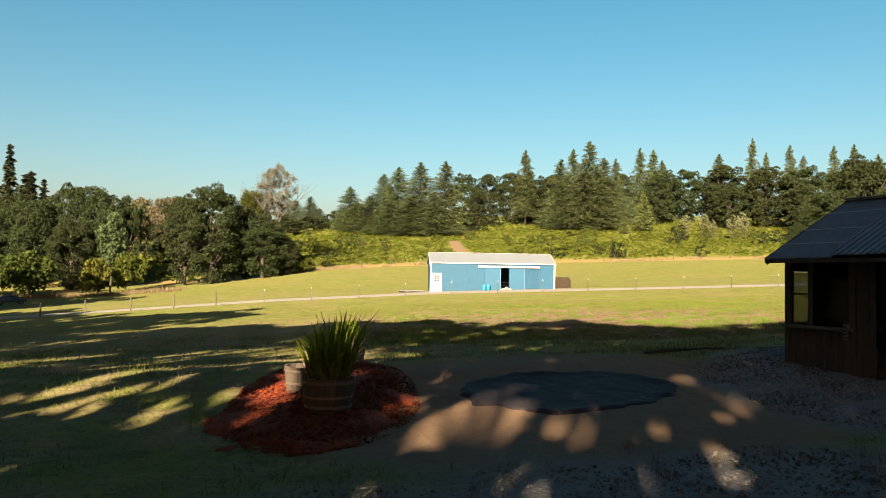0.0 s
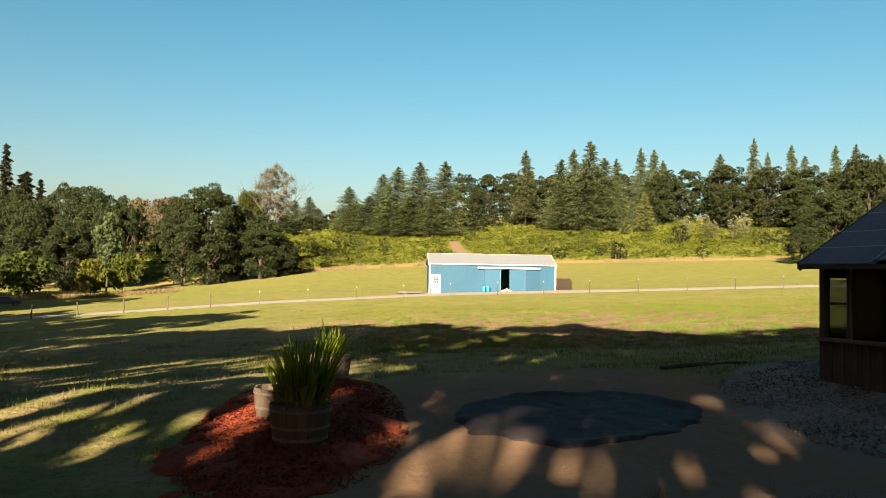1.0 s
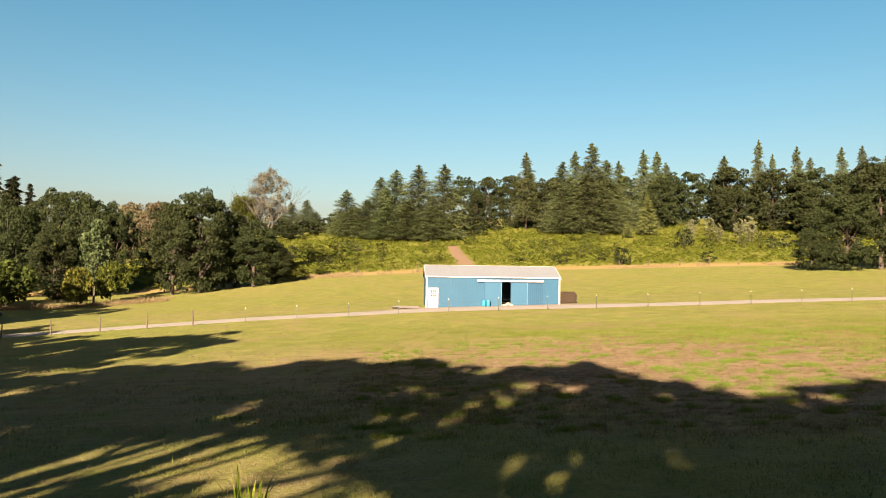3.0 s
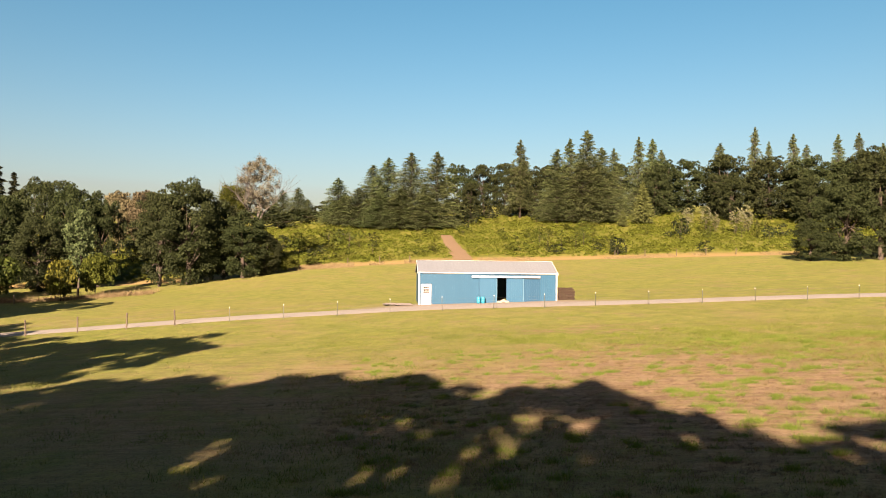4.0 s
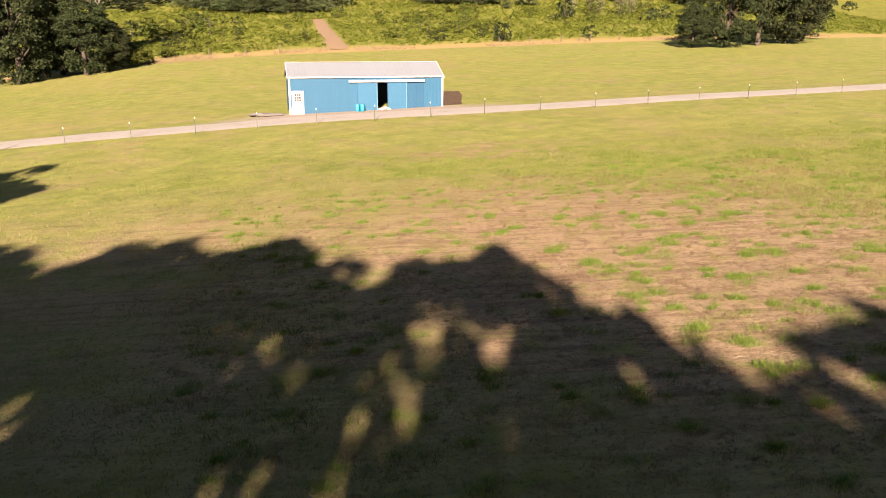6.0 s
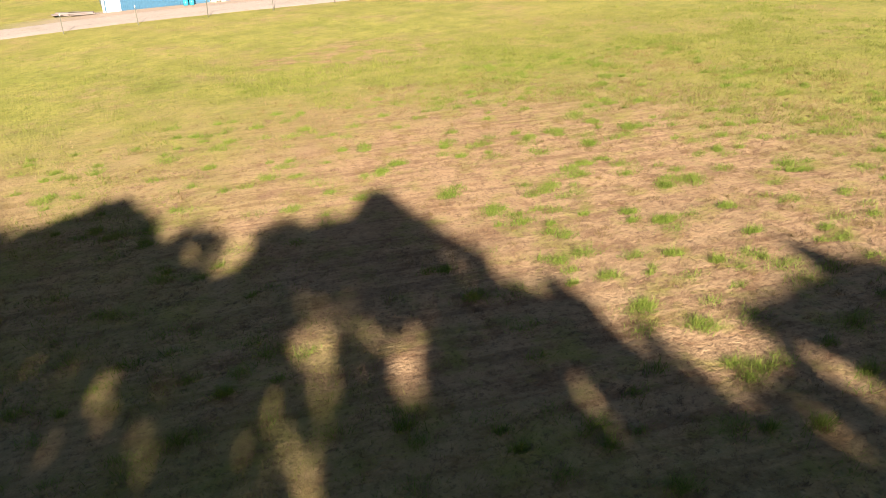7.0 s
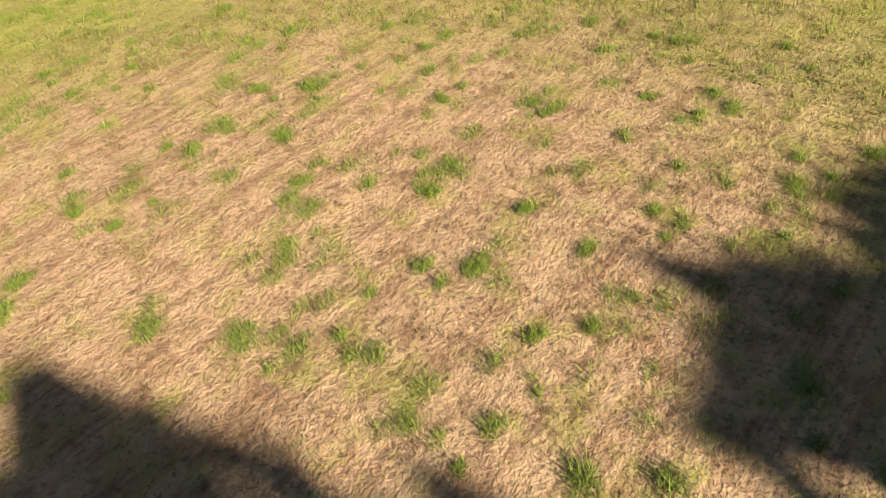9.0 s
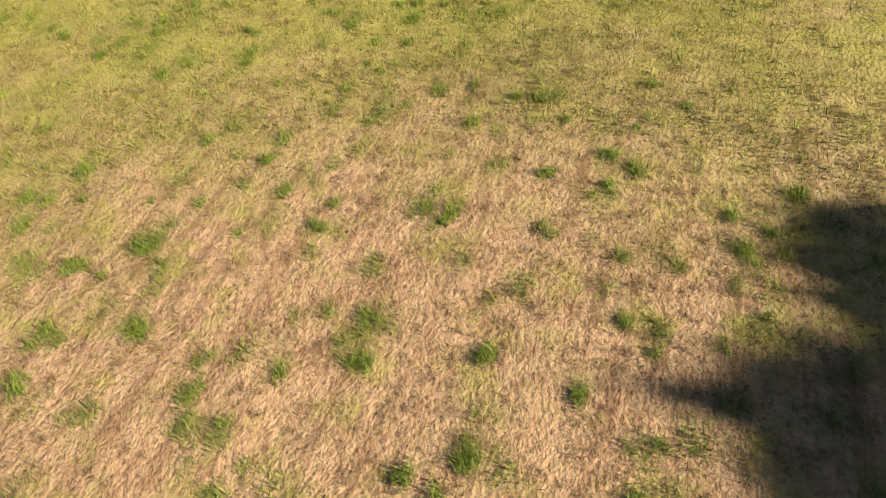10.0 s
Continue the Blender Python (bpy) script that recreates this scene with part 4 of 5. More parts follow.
def barn():
    ob = thing("barn", Matrix(), "long low blue steel barn with white roof and trim", "barn", kind="structure")
    base = -0.25
    # back, side walls and floor slab
    bm = bmesh.new()
    box(bm, 0.0, BD - 0.08, base, BW, BD, BE)
    part("back_wall", bm, M_BLUE, ob)
    for nm, x0 in (("side_wall", 0.0), ("side_wall", BW - 0.06)):
        bm = bmesh.new()
        vs = [(x0 + dx, y, z) for dx in (0, 0.06) for y, z in ((0.02, base), (BD - 0.1, base), (BD - 0.1, BE - 0.02), (BD / 2, BR - 0.08), (0.02, BE - 0.02))]
        v = [bm.verts.new(q) for q in vs]
        bm.faces.new(v[:5][::-1])
        bm.faces.new(v[5:])
        for i in range(5):
            bm.faces.new((v[i], v[(i + 1) % 5], v[5 + (i + 1) % 5], v[5 + i]))
        part(nm, bm, M_BLUE, ob)
    part("floor_slab", a_box(0.07, 0.1, base, BW - 0.07, BD - 0.1, 0.32), M_RUBBLE, ob, "pale concrete floor")
    # front sheets, one a bay; the doorway and the entrance are left open
    sheet = 0.9
    for i in range(16):
        x0, x1 = i * sheet, (i + 1) * sheet
        if x1 <= 1.25 and i == 0:
            bm = ribbed(bmesh.new(), 0.24, BE - base, 1)
            o = part("wall_sheet", bm, M_BLUE, ob)
            o.location = (0, 0, base)
            continue
        if 6.9 < (x0 + x1) / 2 < 10.2:
            bm = ribbed(bmesh.new(), sheet, BE - 2.9, 4)
            o = part("wall_sheet", bm, M_BLUE, ob)
            o.location = (x0, 0, 2.9)
            continue
        w = sheet
        if i == 1:
            x0, w = 1.22, 1.8 - 1.22
        deep = x0 > 10.7 and x1 < 12.65
        bm = ribbed(bmesh.new(), w - 0.004, BE - base, 4)
        o = part("wall_sheet", bm, M_BLUEDARK if deep else M_BLUE, ob, "deeper blue sheet" if deep else "")
        o.location = (x0, 0, base)
    part("wall_sheet", ribbed(bmesh.new(), 0.98, BE - 2.12, 4), M_BLUE, ob).location = (0.24, 0.002, 2.12)
    # entrance door with nine panes
    d = part("door", a_box(0.27, -0.02, 0.0, 1.19, 0.04, 2.06, 0.006), M_WHITE, ob, "white panelled entrance door")
    part("door_frame", box(box(box(bmesh.new(), 0.20, -0.04, 0, 0.265, 0.05, 2.13), 1.195, -0.04, 0, 1.26, 0.05, 2.13), 0.265, -0.04, 2.065, 1.195, 0.05, 2.13), M_WHITE, ob)
    for r in range(3):
        for c in range(3):
            x, z = 0.45 + c * 0.2, 1.18 + r * 0.25
            part("pane", a_box(x, -0.032, z, x + 0.155, -0.022, z + 0.2), M_BLACK, d, "dark glass pane")
    for z in (0.2, 0.65):
        part("door_panel", a_box(0.42, -0.03, z, 1.04, -0.021, z + 0.36, 0.004), M_WHITE, d)
    bm = bmesh.new()
    bmesh.ops.create_uvsphere(bm, u_segments=10, v_segments=6, radius=0.035, matrix=pose(1.11, -0.06, 1.0))
    part("door_knob", bm, M_HOOP, d, "dark door knob")
    # sliding doors on their header
    for x0, x1 in ((6.2, 8.1), (9.05, 10.9)):
        bm = ribbed(bmesh.new(), x1 - x0, 2.62, 8, 0.018, 0.03)
        s = part("sliding_door", bm, M_BLUEDOOR, ob, "lighter blue sliding door panel")
        s.location = (x0, -0.14, 0.18)
        for a, b in ((0, 0.06), (x1 - x0 - 0.06, x1 - x0)):
            part("door_stile", a_box(a, -0.024, 0, b, -0.001, 2.62), M_BLUEDARK if a == 0 else M_PALEBLUE, s)
    part("door_header", a_box(5.45, -0.26, 2.86, 12.6, -0.005, 3.06, 0.01), M_WHITE, ob, "white track cover")
    # trim and roof
    for nm, a in (("corner_trim", (-0.07, -0.05, base, 0.09, 0.06, BE)), ("corner_trim", (BW - 0.09, -0.05, base, BW + 0.07, 0.06, BE)),
                  ("eave_trim", (-0.1, -0.16, BE - 0.02, BW + 0.1, -0.10, BE + 0.10))):
        part(nm, a_box(*a, 0.006), M_WHITE, ob)
    rise = BR - BE
    for back in (0, 1):
        for i in range(16):
            bm = bmesh.new()
            L = math.hypot(BD / 2 + 0.13, rise * (1 + 0.13 / (BD / 2)))
            w = (BW + 0.3) / 16
            box(bm, 0, 0, 0, w - 0.004, L, 0.025)
            for k in range(4):
                x = (k + 0.5) * w / 4
                box(bm, x - 0.016, 0, 0.025, x + 0.016, L, 0.045)
            o = part("roof_sheet", bm, M_ROOF, ob)
            ang = math.atan2(rise, BD / 2)
            if back:
                o.matrix_world = Matrix.Translation((-0.15 + (i + 1) * w, BD + 0.13, BE - 0.13 * math.tan(ang) + 0.02)) @ Matrix.Rotation(math.pi, 4, "Z") @ Matrix.Rotation(ang, 4, "X")
            else:
                o.matrix_world = Matrix.Translation((-0.15 + i * w, -0.13, BE - 0.13 * math.tan(ang) + 0.02)) @ Matrix.Rotation(ang, 4, "X")
    part("ridge_cap", box(bmesh.new(), -0.16, BD / 2 - 0.14, BR + 0.05, BW + 0.16, BD / 2 + 0.14, BR + 0.085, 0.01), M_WHITE, ob)
    for x in (-0.17, BW + 0.13):
        for s in (0, 1):
            o = part("rake_trim", a_box(0, 0, -0.14, 0.04, math.hypot(BD / 2, rise) + 0.12, 0.05), M_WHITE, ob)
            ang = math.atan2(rise, BD / 2)
            o.matrix_world = Matrix.Translation((x + (0.04 if s else 0), BD + 0.1 if s else -0.1, BE - 0.02)) @ (Matrix.Rotation(math.pi, 4, "Z") if s else Matrix()) @ Matrix.Rotation(ang, 4, "X")


barn()


def lathe(bm, prof, segs=20):
    """Turn a profile of (radius, height) about z."""
    rings = [[bm.verts.new((r * math.cos(t), r * math.sin(t), z)) for t in np.linspace(0, 2 * math.pi, segs, endpoint=False)] for r, z in prof]
    for a, b in zip(rings, rings[1:]):
        for i in range(segs):
            bm.faces.new((a[i], a[(i + 1) % segs], b[(i + 1) % segs], b[i]))
    bm.faces.new(rings[0][::-1])
    bm.faces.new(rings[-1])
    return bm


def drums():
    a = thing("drum", pose(6.12, -0.55, gzf(6.12, -0.55)), "teal plastic drum standing by the barn door", "drum", "drums by the barn")
    part("drum_body", lathe(bmesh.new(), [(0.19, 0), (0.21, 0.03), (0.205, 0.2), (0.217, 0.22), (0.205, 0.24), (0.205, 0.42), (0.217, 0.44), (0.205, 0.46), (0.2, 0.63), (0.18, 0.65)]), M_TEAL, a, smooth=True)
    part("lid", lathe(bmesh.new(), [(0.2, 0.645), (0.205, 0.66), (0.2, 0.675), (0.02, 0.68)]), M_TEAL, a)
    copy_thing(a, pose(6.58, -0.6, gzf(6.58, -0.6), 0, 0, 40))


drums()


def lump(bm, rs, c, r, sub=1, flat=1.0):
    g = bmesh.ops.create_icosphere(bm, subdivisions=sub, radius=1.0)
    for v in g["verts"]:
        k = r * rs.uniform(0.75, 1.2)
        v.co = Vector((c[0] + v.co.x * k, c[1] + v.co.y * k, c[2] + v.co.z * k * flat))


def heap(name, x, y, w, h, material, label, category, seed, n=40, size=0.14):
    rs = np.random.RandomState(seed)
    bm = bmesh.new()
    for _ in range(n):
        a, q = rs.uniform(0, 6.28), rs.uniform(0, 1) ** 0.6
        lump(bm, rs, (q * w * math.cos(a), q * w * 0.6 * math.sin(a), h * (1 - q) * rs.uniform(0.2, 1) + 0.03), size, 1, 0.75)
    ob = part(name, bm, material)
    ob.matrix_world = pose(x, y, gzf(x, y))
    tagged(ob, label, category, kind="stuff")


heap("rubble_heap", 8.75, -0.3, 0.55, 0.26, M_RUBBLE, "pale heap of rubble in the barn doorway", "rubble", 4, 46)


def woodpile():
    rs = np.random.RandomState(12)
    ob = thing("woodpile", pose(14.75, 0.5, gzf(15.3, 0.5)), "stack of split firewood beside the barn wall", "woodpile")
    logs = []
    for k in range(5):
        bm = bmesh.new()
        n = 7
        ring = [0.088 * rs.uniform(0.65, 1.2) for _ in range(n)]
        a = [bm.verts.new((ring[i] * math.cos(i * 6.283 / n), 0, ring[i] * math.sin(i * 6.283 / n))) for i in range(n)]
        b = [bm.verts.new((v.co.x * 0.95, 0.42, v.co.z * 0.95)) for v in a]
        bm.faces.new(a)
        bm.faces.new(b[::-1])
        for i in range(n):
            bm.faces.new((a[i], b[i], b[(i + 1) % n], a[(i + 1) % n]))
        o = part("log", bm, M_LOGEND, ob)
        logs.append(o)
    k = 0
    for row in range(9):
        for i in range(11 - (1 if row > 6 else 0)):
            x, z = i * 0.160 + (0.08 if row % 2 else 0) + rs.normal(0, 0.012), 0.08 + row * 0.145 + rs.normal(0, 0.012)
            src = logs[k % 5]
            if k < 5:
                o = src
            else:
                o = new("log", src.data)
                o.parent = ob
            o.matrix_basis = pose(x, rs.normal(0, 0.07), z, 0, rs.uniform(0, 360), rs.normal(0, 4))
            k += 1


woodpile()


def slab_stack():
    rs = np.random.RandomState(14)
    ob = thing("slab_stack", pose(-1.6, 0.1, gzf(-1.6, 0.1)), "low stack of grey slabs beside the barn", "slab stack")
    for i in range(6):
        o = part("slab", a_box(-0.9, -0.35, 0, 0.9, 0.35, 0.07, 0.008), M_GREYPILE, ob)
        o.matrix_basis = pose(rs.normal(0, 0.25), rs.normal(0, 0.1), 0.005 + 0.078 * (i // 2) + 0.001 * (i % 2), 0, 0, rs.normal(0, 7)) if i % 2 == 0 else pose(-1.1 + rs.normal(0, 0.2), 0.5, 0.005 + 0.078 * (i // 2), 0, 0, rs.normal(0, 9))


slab_stack()


def parked_car():
    """Dark car standing under the trees by the track."""
    x, y = -63.0, 34.0
    ob = thing("car", pose(x, y, gzf(x, y), 0, 0, -150), "dark car parked in the shade of trees", "car")
    bm = bmesh.new()
    prof = [(-2.1, 0.35), (-2.15, 0.75), (-1.9, 0.92), (-0.95, 1.0), (-0.35, 1.42), (1.0, 1.45), (1.65, 1.02), (2.1, 0.95), (2.15, 0.4)]
    rows = [[bm.verts.new((px, sy * (0.86 if pz < 1.1 else 0.68), pz)) for px, pz in prof] for sy in (-1, 1)]
    bm.faces.new(rows[0]), bm.faces.new(rows[1][::-1])
    for i in range(len(prof)):
        j = (i + 1) % len(prof)
        bm.faces.new((rows[0][j], rows[0][i], rows[1][i], rows[1][j]))
    bmesh.ops.recalc_face_normals(bm, faces=bm.faces)
    bmesh.ops.bevel(bm, geom=bm.edges[:], offset=0.04, segments=2, affect="EDGES")
    part("body", bm, M_CARPAINT, ob, smooth=True)
    for s in (-1, 1):
        bm = bmesh.new()
        v = [bm.verts.new(q) for q in ((-0.75, s * 0.835, 1.04), (1.35, s * 0.835, 1.06), (0.9, s * 0.715, 1.37), (-0.3, s * 0.715, 1.37))]
        bm.faces.new(v)
        part("side_window", bm, M_BLACK, ob, "dark glass")
        part("headlight", a_box(-2.17, s * 0.62 - 0.16, 0.66, -2.08, s * 0.62 + 0.16, 0.78, 0.015), M_WHITE, ob, "pale headlight")
        for wx in (-1.35, 1.35):
            w = part("wheel", lathe(bmesh.new(), [(0.18, -0.1), (0.31, -0.1), (0.33, -0.06), (0.33, 0.06), (0.31, 0.1), (0.18, 0.1)], 18), M_BLACK, ob, "black tyre")
            w.matrix_basis = pose(wx, s * 0.78, 0.33, 90, 0, 0)
            part("rim", lathe(bmesh.new(), [(0.05, -0.112), (0.19, -0.105), (0.19, 0.105), (0.05, 0.112)], 14), M_WIRE, w, "grey metal rim")
    part("windscreen", a_box(-0.02, -0.6, -0.004, 0.02, 0.6, 0.50), M_BLACK, ob, "dark glass").matrix_basis = pose(-0.93, 0, 1.02, 0, 55, 0)


parked_car()

# ---- fences ----


def fence():
    ob = thing("wire_fence", Matrix(), "wire fence on steel and wooden posts along the track", "fence")
    rs = random.Random(4)
    fy = -8.2
    tops = []
    for x in [-17.4 + 4.79 * k for k in range(8)] + [16.1 + 5.2 * k for k in range(1, 14)]:
        z = gzf(x, fy)
        bm = bmesh.new()
        box(bm, -0.028, -0.006, -0.3, 0.028, 0.006, 1.28)
        box(bm, -0.005, 0.006, -0.3, 0.005, 0.038, 1.28)
        p = part("steel_post", bm, M_TPOST, ob)
        p.location, p.rotation_euler = (x, fy, z), (rs.uniform(-.02, .02), rs.uniform(-.03, .03), rs.uniform(-.3, .3))
        part("post_cap", a_box(-0.031, -0.02, 1.20, 0.031, 0.042, 1.31, 0.006), M_WHITE, p, "white cap")
        tops.append((x, fy, z))
    for x in (-22.2, -26.4, -30.6, -35.0, -39.4, -44, -49, -54):
        z = gzf(x, fy)
        bm = tube(bmesh.new(), [(0, 0, -0.4), (0, 0, 0.6), (rs.uniform(-.02, .02), 0, 1.38), (0, 0, 1.42)], [0.085, 0.08, 0.075, 0.055], 9)
        p = part("wooden_post", bm, M_POSTWOOD, ob)
        p.location, p.rotation_euler = (x, fy, z), (rs.uniform(-.04, .04), rs.uniform(-.05, .05), 0)
        tops.append((x, fy, z))
    tops.sort()
    for h in (0.45, 0.8, 1.1):
        bm = bmesh.new()
        for a, b in zip(tops, tops[1:]):
            m = Vector(((a[0] + b[0]) / 2, fy - 0.03, (a[2] + b[2]) / 2 + h - 0.03))
            tube(bm, [Vector(a) + Vector((0, -0.03, h)), m, Vector(b) + Vector((0, -0.03, h))], [0.004] * 3, 4, False)
        part("wire", bm, M_WIRE, ob)


fence()


def far_fence():
    ob = thing("old_field_fence", Matrix(), "row of old wooden posts along the meadow's far edge", "fence")
    rs = random.Random(6)
    for x in (-11.5, -4.5, 2, 62.2, 69, 76, 55, 48, -86, -78, -71, -64):
        y = 85.7 if x > -20 else 50
        p = part("post", tube(bmesh.new(), [(0, 0, -0.3), (0, 0, 0.8), (0, 0, 1.5)], [0.11, 0.10, 0.09], 8), M_POSTWOOD, ob)
        p.location, p.rotation_euler = (x, y + rs.uniform(-.5, .5), gzf(x, y)), (0, rs.uniform(-.06, .06), 0)


far_fence()

# ---- shed ----


def shed():
    """Small timber shed: u runs along its window wall towards the yard, v into it."""
    z0 = 0.36
    base = Matrix(((0.293, 0.92, 0, 2.32), (-0.69, 0.39, 0, -72.02), (0, 0, 1, z0), (0, 0, 0, 1)))
    ob = thing("shed", Matrix(), "small weathered timber shed with ribbed metal roof", "shed", kind="structure")

    def sp(name, bm, mat, label="", parent=None):
        bmesh.ops.recalc_face_normals(bm, faces=bm.faces)
        bm.transform(base)
        bmesh.ops.recalc_face_normals(bm, faces=bm.faces)
        return part(name, bm, mat, parent or ob, label)

    L, W, E, R = 4.6, 3.75, 1.90, 2.85
    # posts
    for u, v in ((0, 0), (1.62, 0), (L - 0.12, 0), (0, W - 0.12), (L - 0.12, W - 0.12)):
        sp("post", a_box(u, v, -0.15, u + 0.13, v + 0.13, E, 0.008), M_TIMBER)
    # boards under the window sill, with gaps showing
    n = 11
    for i in range(n):
        u = 0.135 + i * (1.48 / n)
        sp("board", a_box(u + 0.004, 0.02 + 0.012 * (i % 2), -0.1, u + 1.48 / n - 0.004, 0.045 + 0.012 * (i % 2), 0.58, 0.003), M_TIMBER)
    for i in range(3):
        u = 1.76 + i * 0.14
        sp("board", a_box(u, 0.03, -0.12, u + 0.132, 0.055, E - 0.02, 0.003), M_TIMBER)
    # near part: dark boarding set back behind an open doorway
    for i in range(9):
        u = 3.2 + i * 0.145
        sp("board", a_box(u, 0.03, -0.12, u + 0.137, 0.055, E - 0.02, 0.003), M_TIMBER)
    sp("window_sill", a_box(-0.02, -0.05, 0.58, 1.70, 0.10, 0.635, 0.006), M_TIMBERLIGHT, "greyed wooden sill")
    for u in (0.14, 0.60, 0.66, 1.585):
        sp("window_frame", a_box(u, 0.01, 0.636, u + 0.045, 0.07, E - 0.05, 0.004), M_TIMBERLIGHT if u == 0.66 else M_TIMBER)
    sp("window_frame", a_box(0.186, 0.015, 1.15, 0.598, 0.065, 1.19, 0.003), M_TIMBER)
    sp("window_frame", a_box(0.13, 0.005, E - 0.05, 1.62, 0.075, E, 0.003), M_TIMBER)
    for a in ((0.187, 0.035, 0.637, 0.598, 0.041, 1.149), (0.187, 0.035, 1.191, 0.598, 0.041, E - 0.051), (0.706, 0.035, 0.637, 1.584, 0.041, E - 0.051)):
        g = sp("pane", a_box(*a), M_GLASS, "clear glass pane")
        g.visible_shadow = False
    # far wall with its own window, and the closed walls
    for a in ((0.03, 0.13, -0.1, 0.06, W - 0.12, 0.58), (0.03, 0.13, 1.56, 0.06, W - 0.12, E), (0.03, 0.8, 0.58, 0.06, W - 0.12, 1.56)):
        sp("far_wall", a_box(*a), M_TIMBER)
    g = sp("pane", a_box(0.042, 0.15, 0.60, 0.048, 0.79, 1.54), M_GLASS, "clear glass pane")
    g.visible_shadow = False
    for v in (0.13, 0.755):
        sp("window_frame", a_box(0.025, v, 0.582, 0.065, v + 0.045, 1.558), M_TIMBER)
    for i in range(10):
        u = 0.13 + i * 0.435
        sp("rear_board", a_box(u, W - 0.06, -0.1, u + 0.43, W - 0.03, E), M_TIMBER)
    sp("end_wall", a_box(L - 0.05, 0.13, -0.1, L - 0.02, W - 0.13, E), M_TIMBER)
    sp("floor", a_box(0.07, 0.13, -0.12, L - 0.06, W - 0.07, -0.02), M_TIMBER)
    sp("workbench", a_box(0.1, 1.0, 0.55, 1.5, W - 0.1, 0.60), M_TIMBER)
    # curved bracket hanging inside the window
    sp("bracket", tube(bmesh.new(), [(0.2, 0.3, 1.12), (0.4, 0.32, 1.11), (0.55, 0.33, 1.03), (0.6, 0.33, 0.9)], [0.014] * 4, 6), M_HOOP)
    # slatted vent box on the corner post
    vb = sp("vent_box", a_box(1.50, -0.05, 0.44, 1.62, -0.002, 0.70, 0.006), M_TIMBERLIGHT, "small grey slatted box")
    for k in range(4):
        sp("slat", a_box(1.515, -0.062, 0.47 + k * 0.055, 1.605, -0.051, 0.495 + k * 0.055), M_TIMBER, "", vb)
    # gables
    for u in (0.03, L - 0.05):
        bm = bmesh.new()
        v = [bm.verts.new(q) for q in ((u, 0, E), (u, W, E), (u, W / 2, R - 0.06), (u + 0.03, 0, E), (u + 0.03, W, E), (u + 0.03, W / 2, R - 0.06))]
        for f in ((0, 1, 2), (5, 4, 3), (0, 3, 4, 1), (1, 4, 5, 2), (2, 5, 3, 0)):
            bm.faces.new([v[i] for i in f])
        sp("gable", bm, M_TIMBER)
    # roof: ribbed sheets with lap joints; the near bays lie over the far ones
    half, over = W / 2, 0.40
    ang = math.atan2(R - E, half)
    run = (half + over) / math.cos(ang)
    for side in (0, 1):
        for bay in range(6):
            u0, u1 = -0.08 + bay * 0.80, -0.08 + (bay + 1) * 0.80 + 0.03
            lift = 0.0 if bay < 2 else 0.05
            bm = bmesh.new()
            box(bm, u0, 0, 0, u1, run, 0.012)
            k = 0
            uu = u0 + 0.03
            while uu < u1 - 0.03:
                if lift:
                    box(bm, uu, 0, 0.012, uu + 0.05, run, 0.035)
                    uu += 0.16
                else:
                    box(bm, uu, 0, 0.012, uu + 0.022, run, 0.026)
                    uu += 0.062
            rot = Matrix.Rotation(ang, 4, "X")
            m = Matrix.Translation((0, -over, E - over * math.tan(ang) + 0.06 + lift + 0.004 * (bay % 2))) @ rot
            if side:
                m = Matrix.Translation((0, W, 0)) @ Matrix.Diagonal((1, -1, 1, 1)) @ m
            bm.transform(m)
            r = sp("roof_sheet", bm, M_CORR)
            if not side and bay < 2:
                for q in (0.30, 0.62, 1.02):
                    bm = box(bmesh.new(), u0, run * q / 1.35 - 0.012, 0.027, u1, run * q / 1.35 + 0.012, 0.034)
                    bm.transform(m)
                    sp("lap_joint", bm, M_LAP, "pale lap joint", r)
        bm = box(bmesh.new(), -0.09, -0.02, -0.065, L + 0.2, 0.012, 0.0)
        m = Matrix.Translation((0, -over, E - over * math.tan(ang) + 0.06))
        if side:
            m = Matrix.Translation((0, W, 0)) @ Matrix.Diagonal((1, -1, 1, 1)) @ m
        bm.transform(m)
        sp("fascia", bm, M_TIMBER)
        bm = box(bmesh.new(), -0.105, 0, -0.10, -0.08, run, 0.03)
        bm.transform(m @ Matrix.Rotation(ang, 4, "X"))
        sp("barge_board", bm, M_TIMBER)
    sp("ridge_cap", box(bmesh.new(), -0.1, half - 0.12, R + 0.09, L + 0.2, half + 0.12, R + 0.12, 0.01), M_CORR)


shed()

# ---- yard ----


def mound_h(x, y):
    d = ((x + 5.65) / 1.32) ** 2 + ((y + 73.4) / 3.1) ** 2
    return 0.15 * max(0.0, 1 - d) ** 0.7 if d < 1 else -0.02


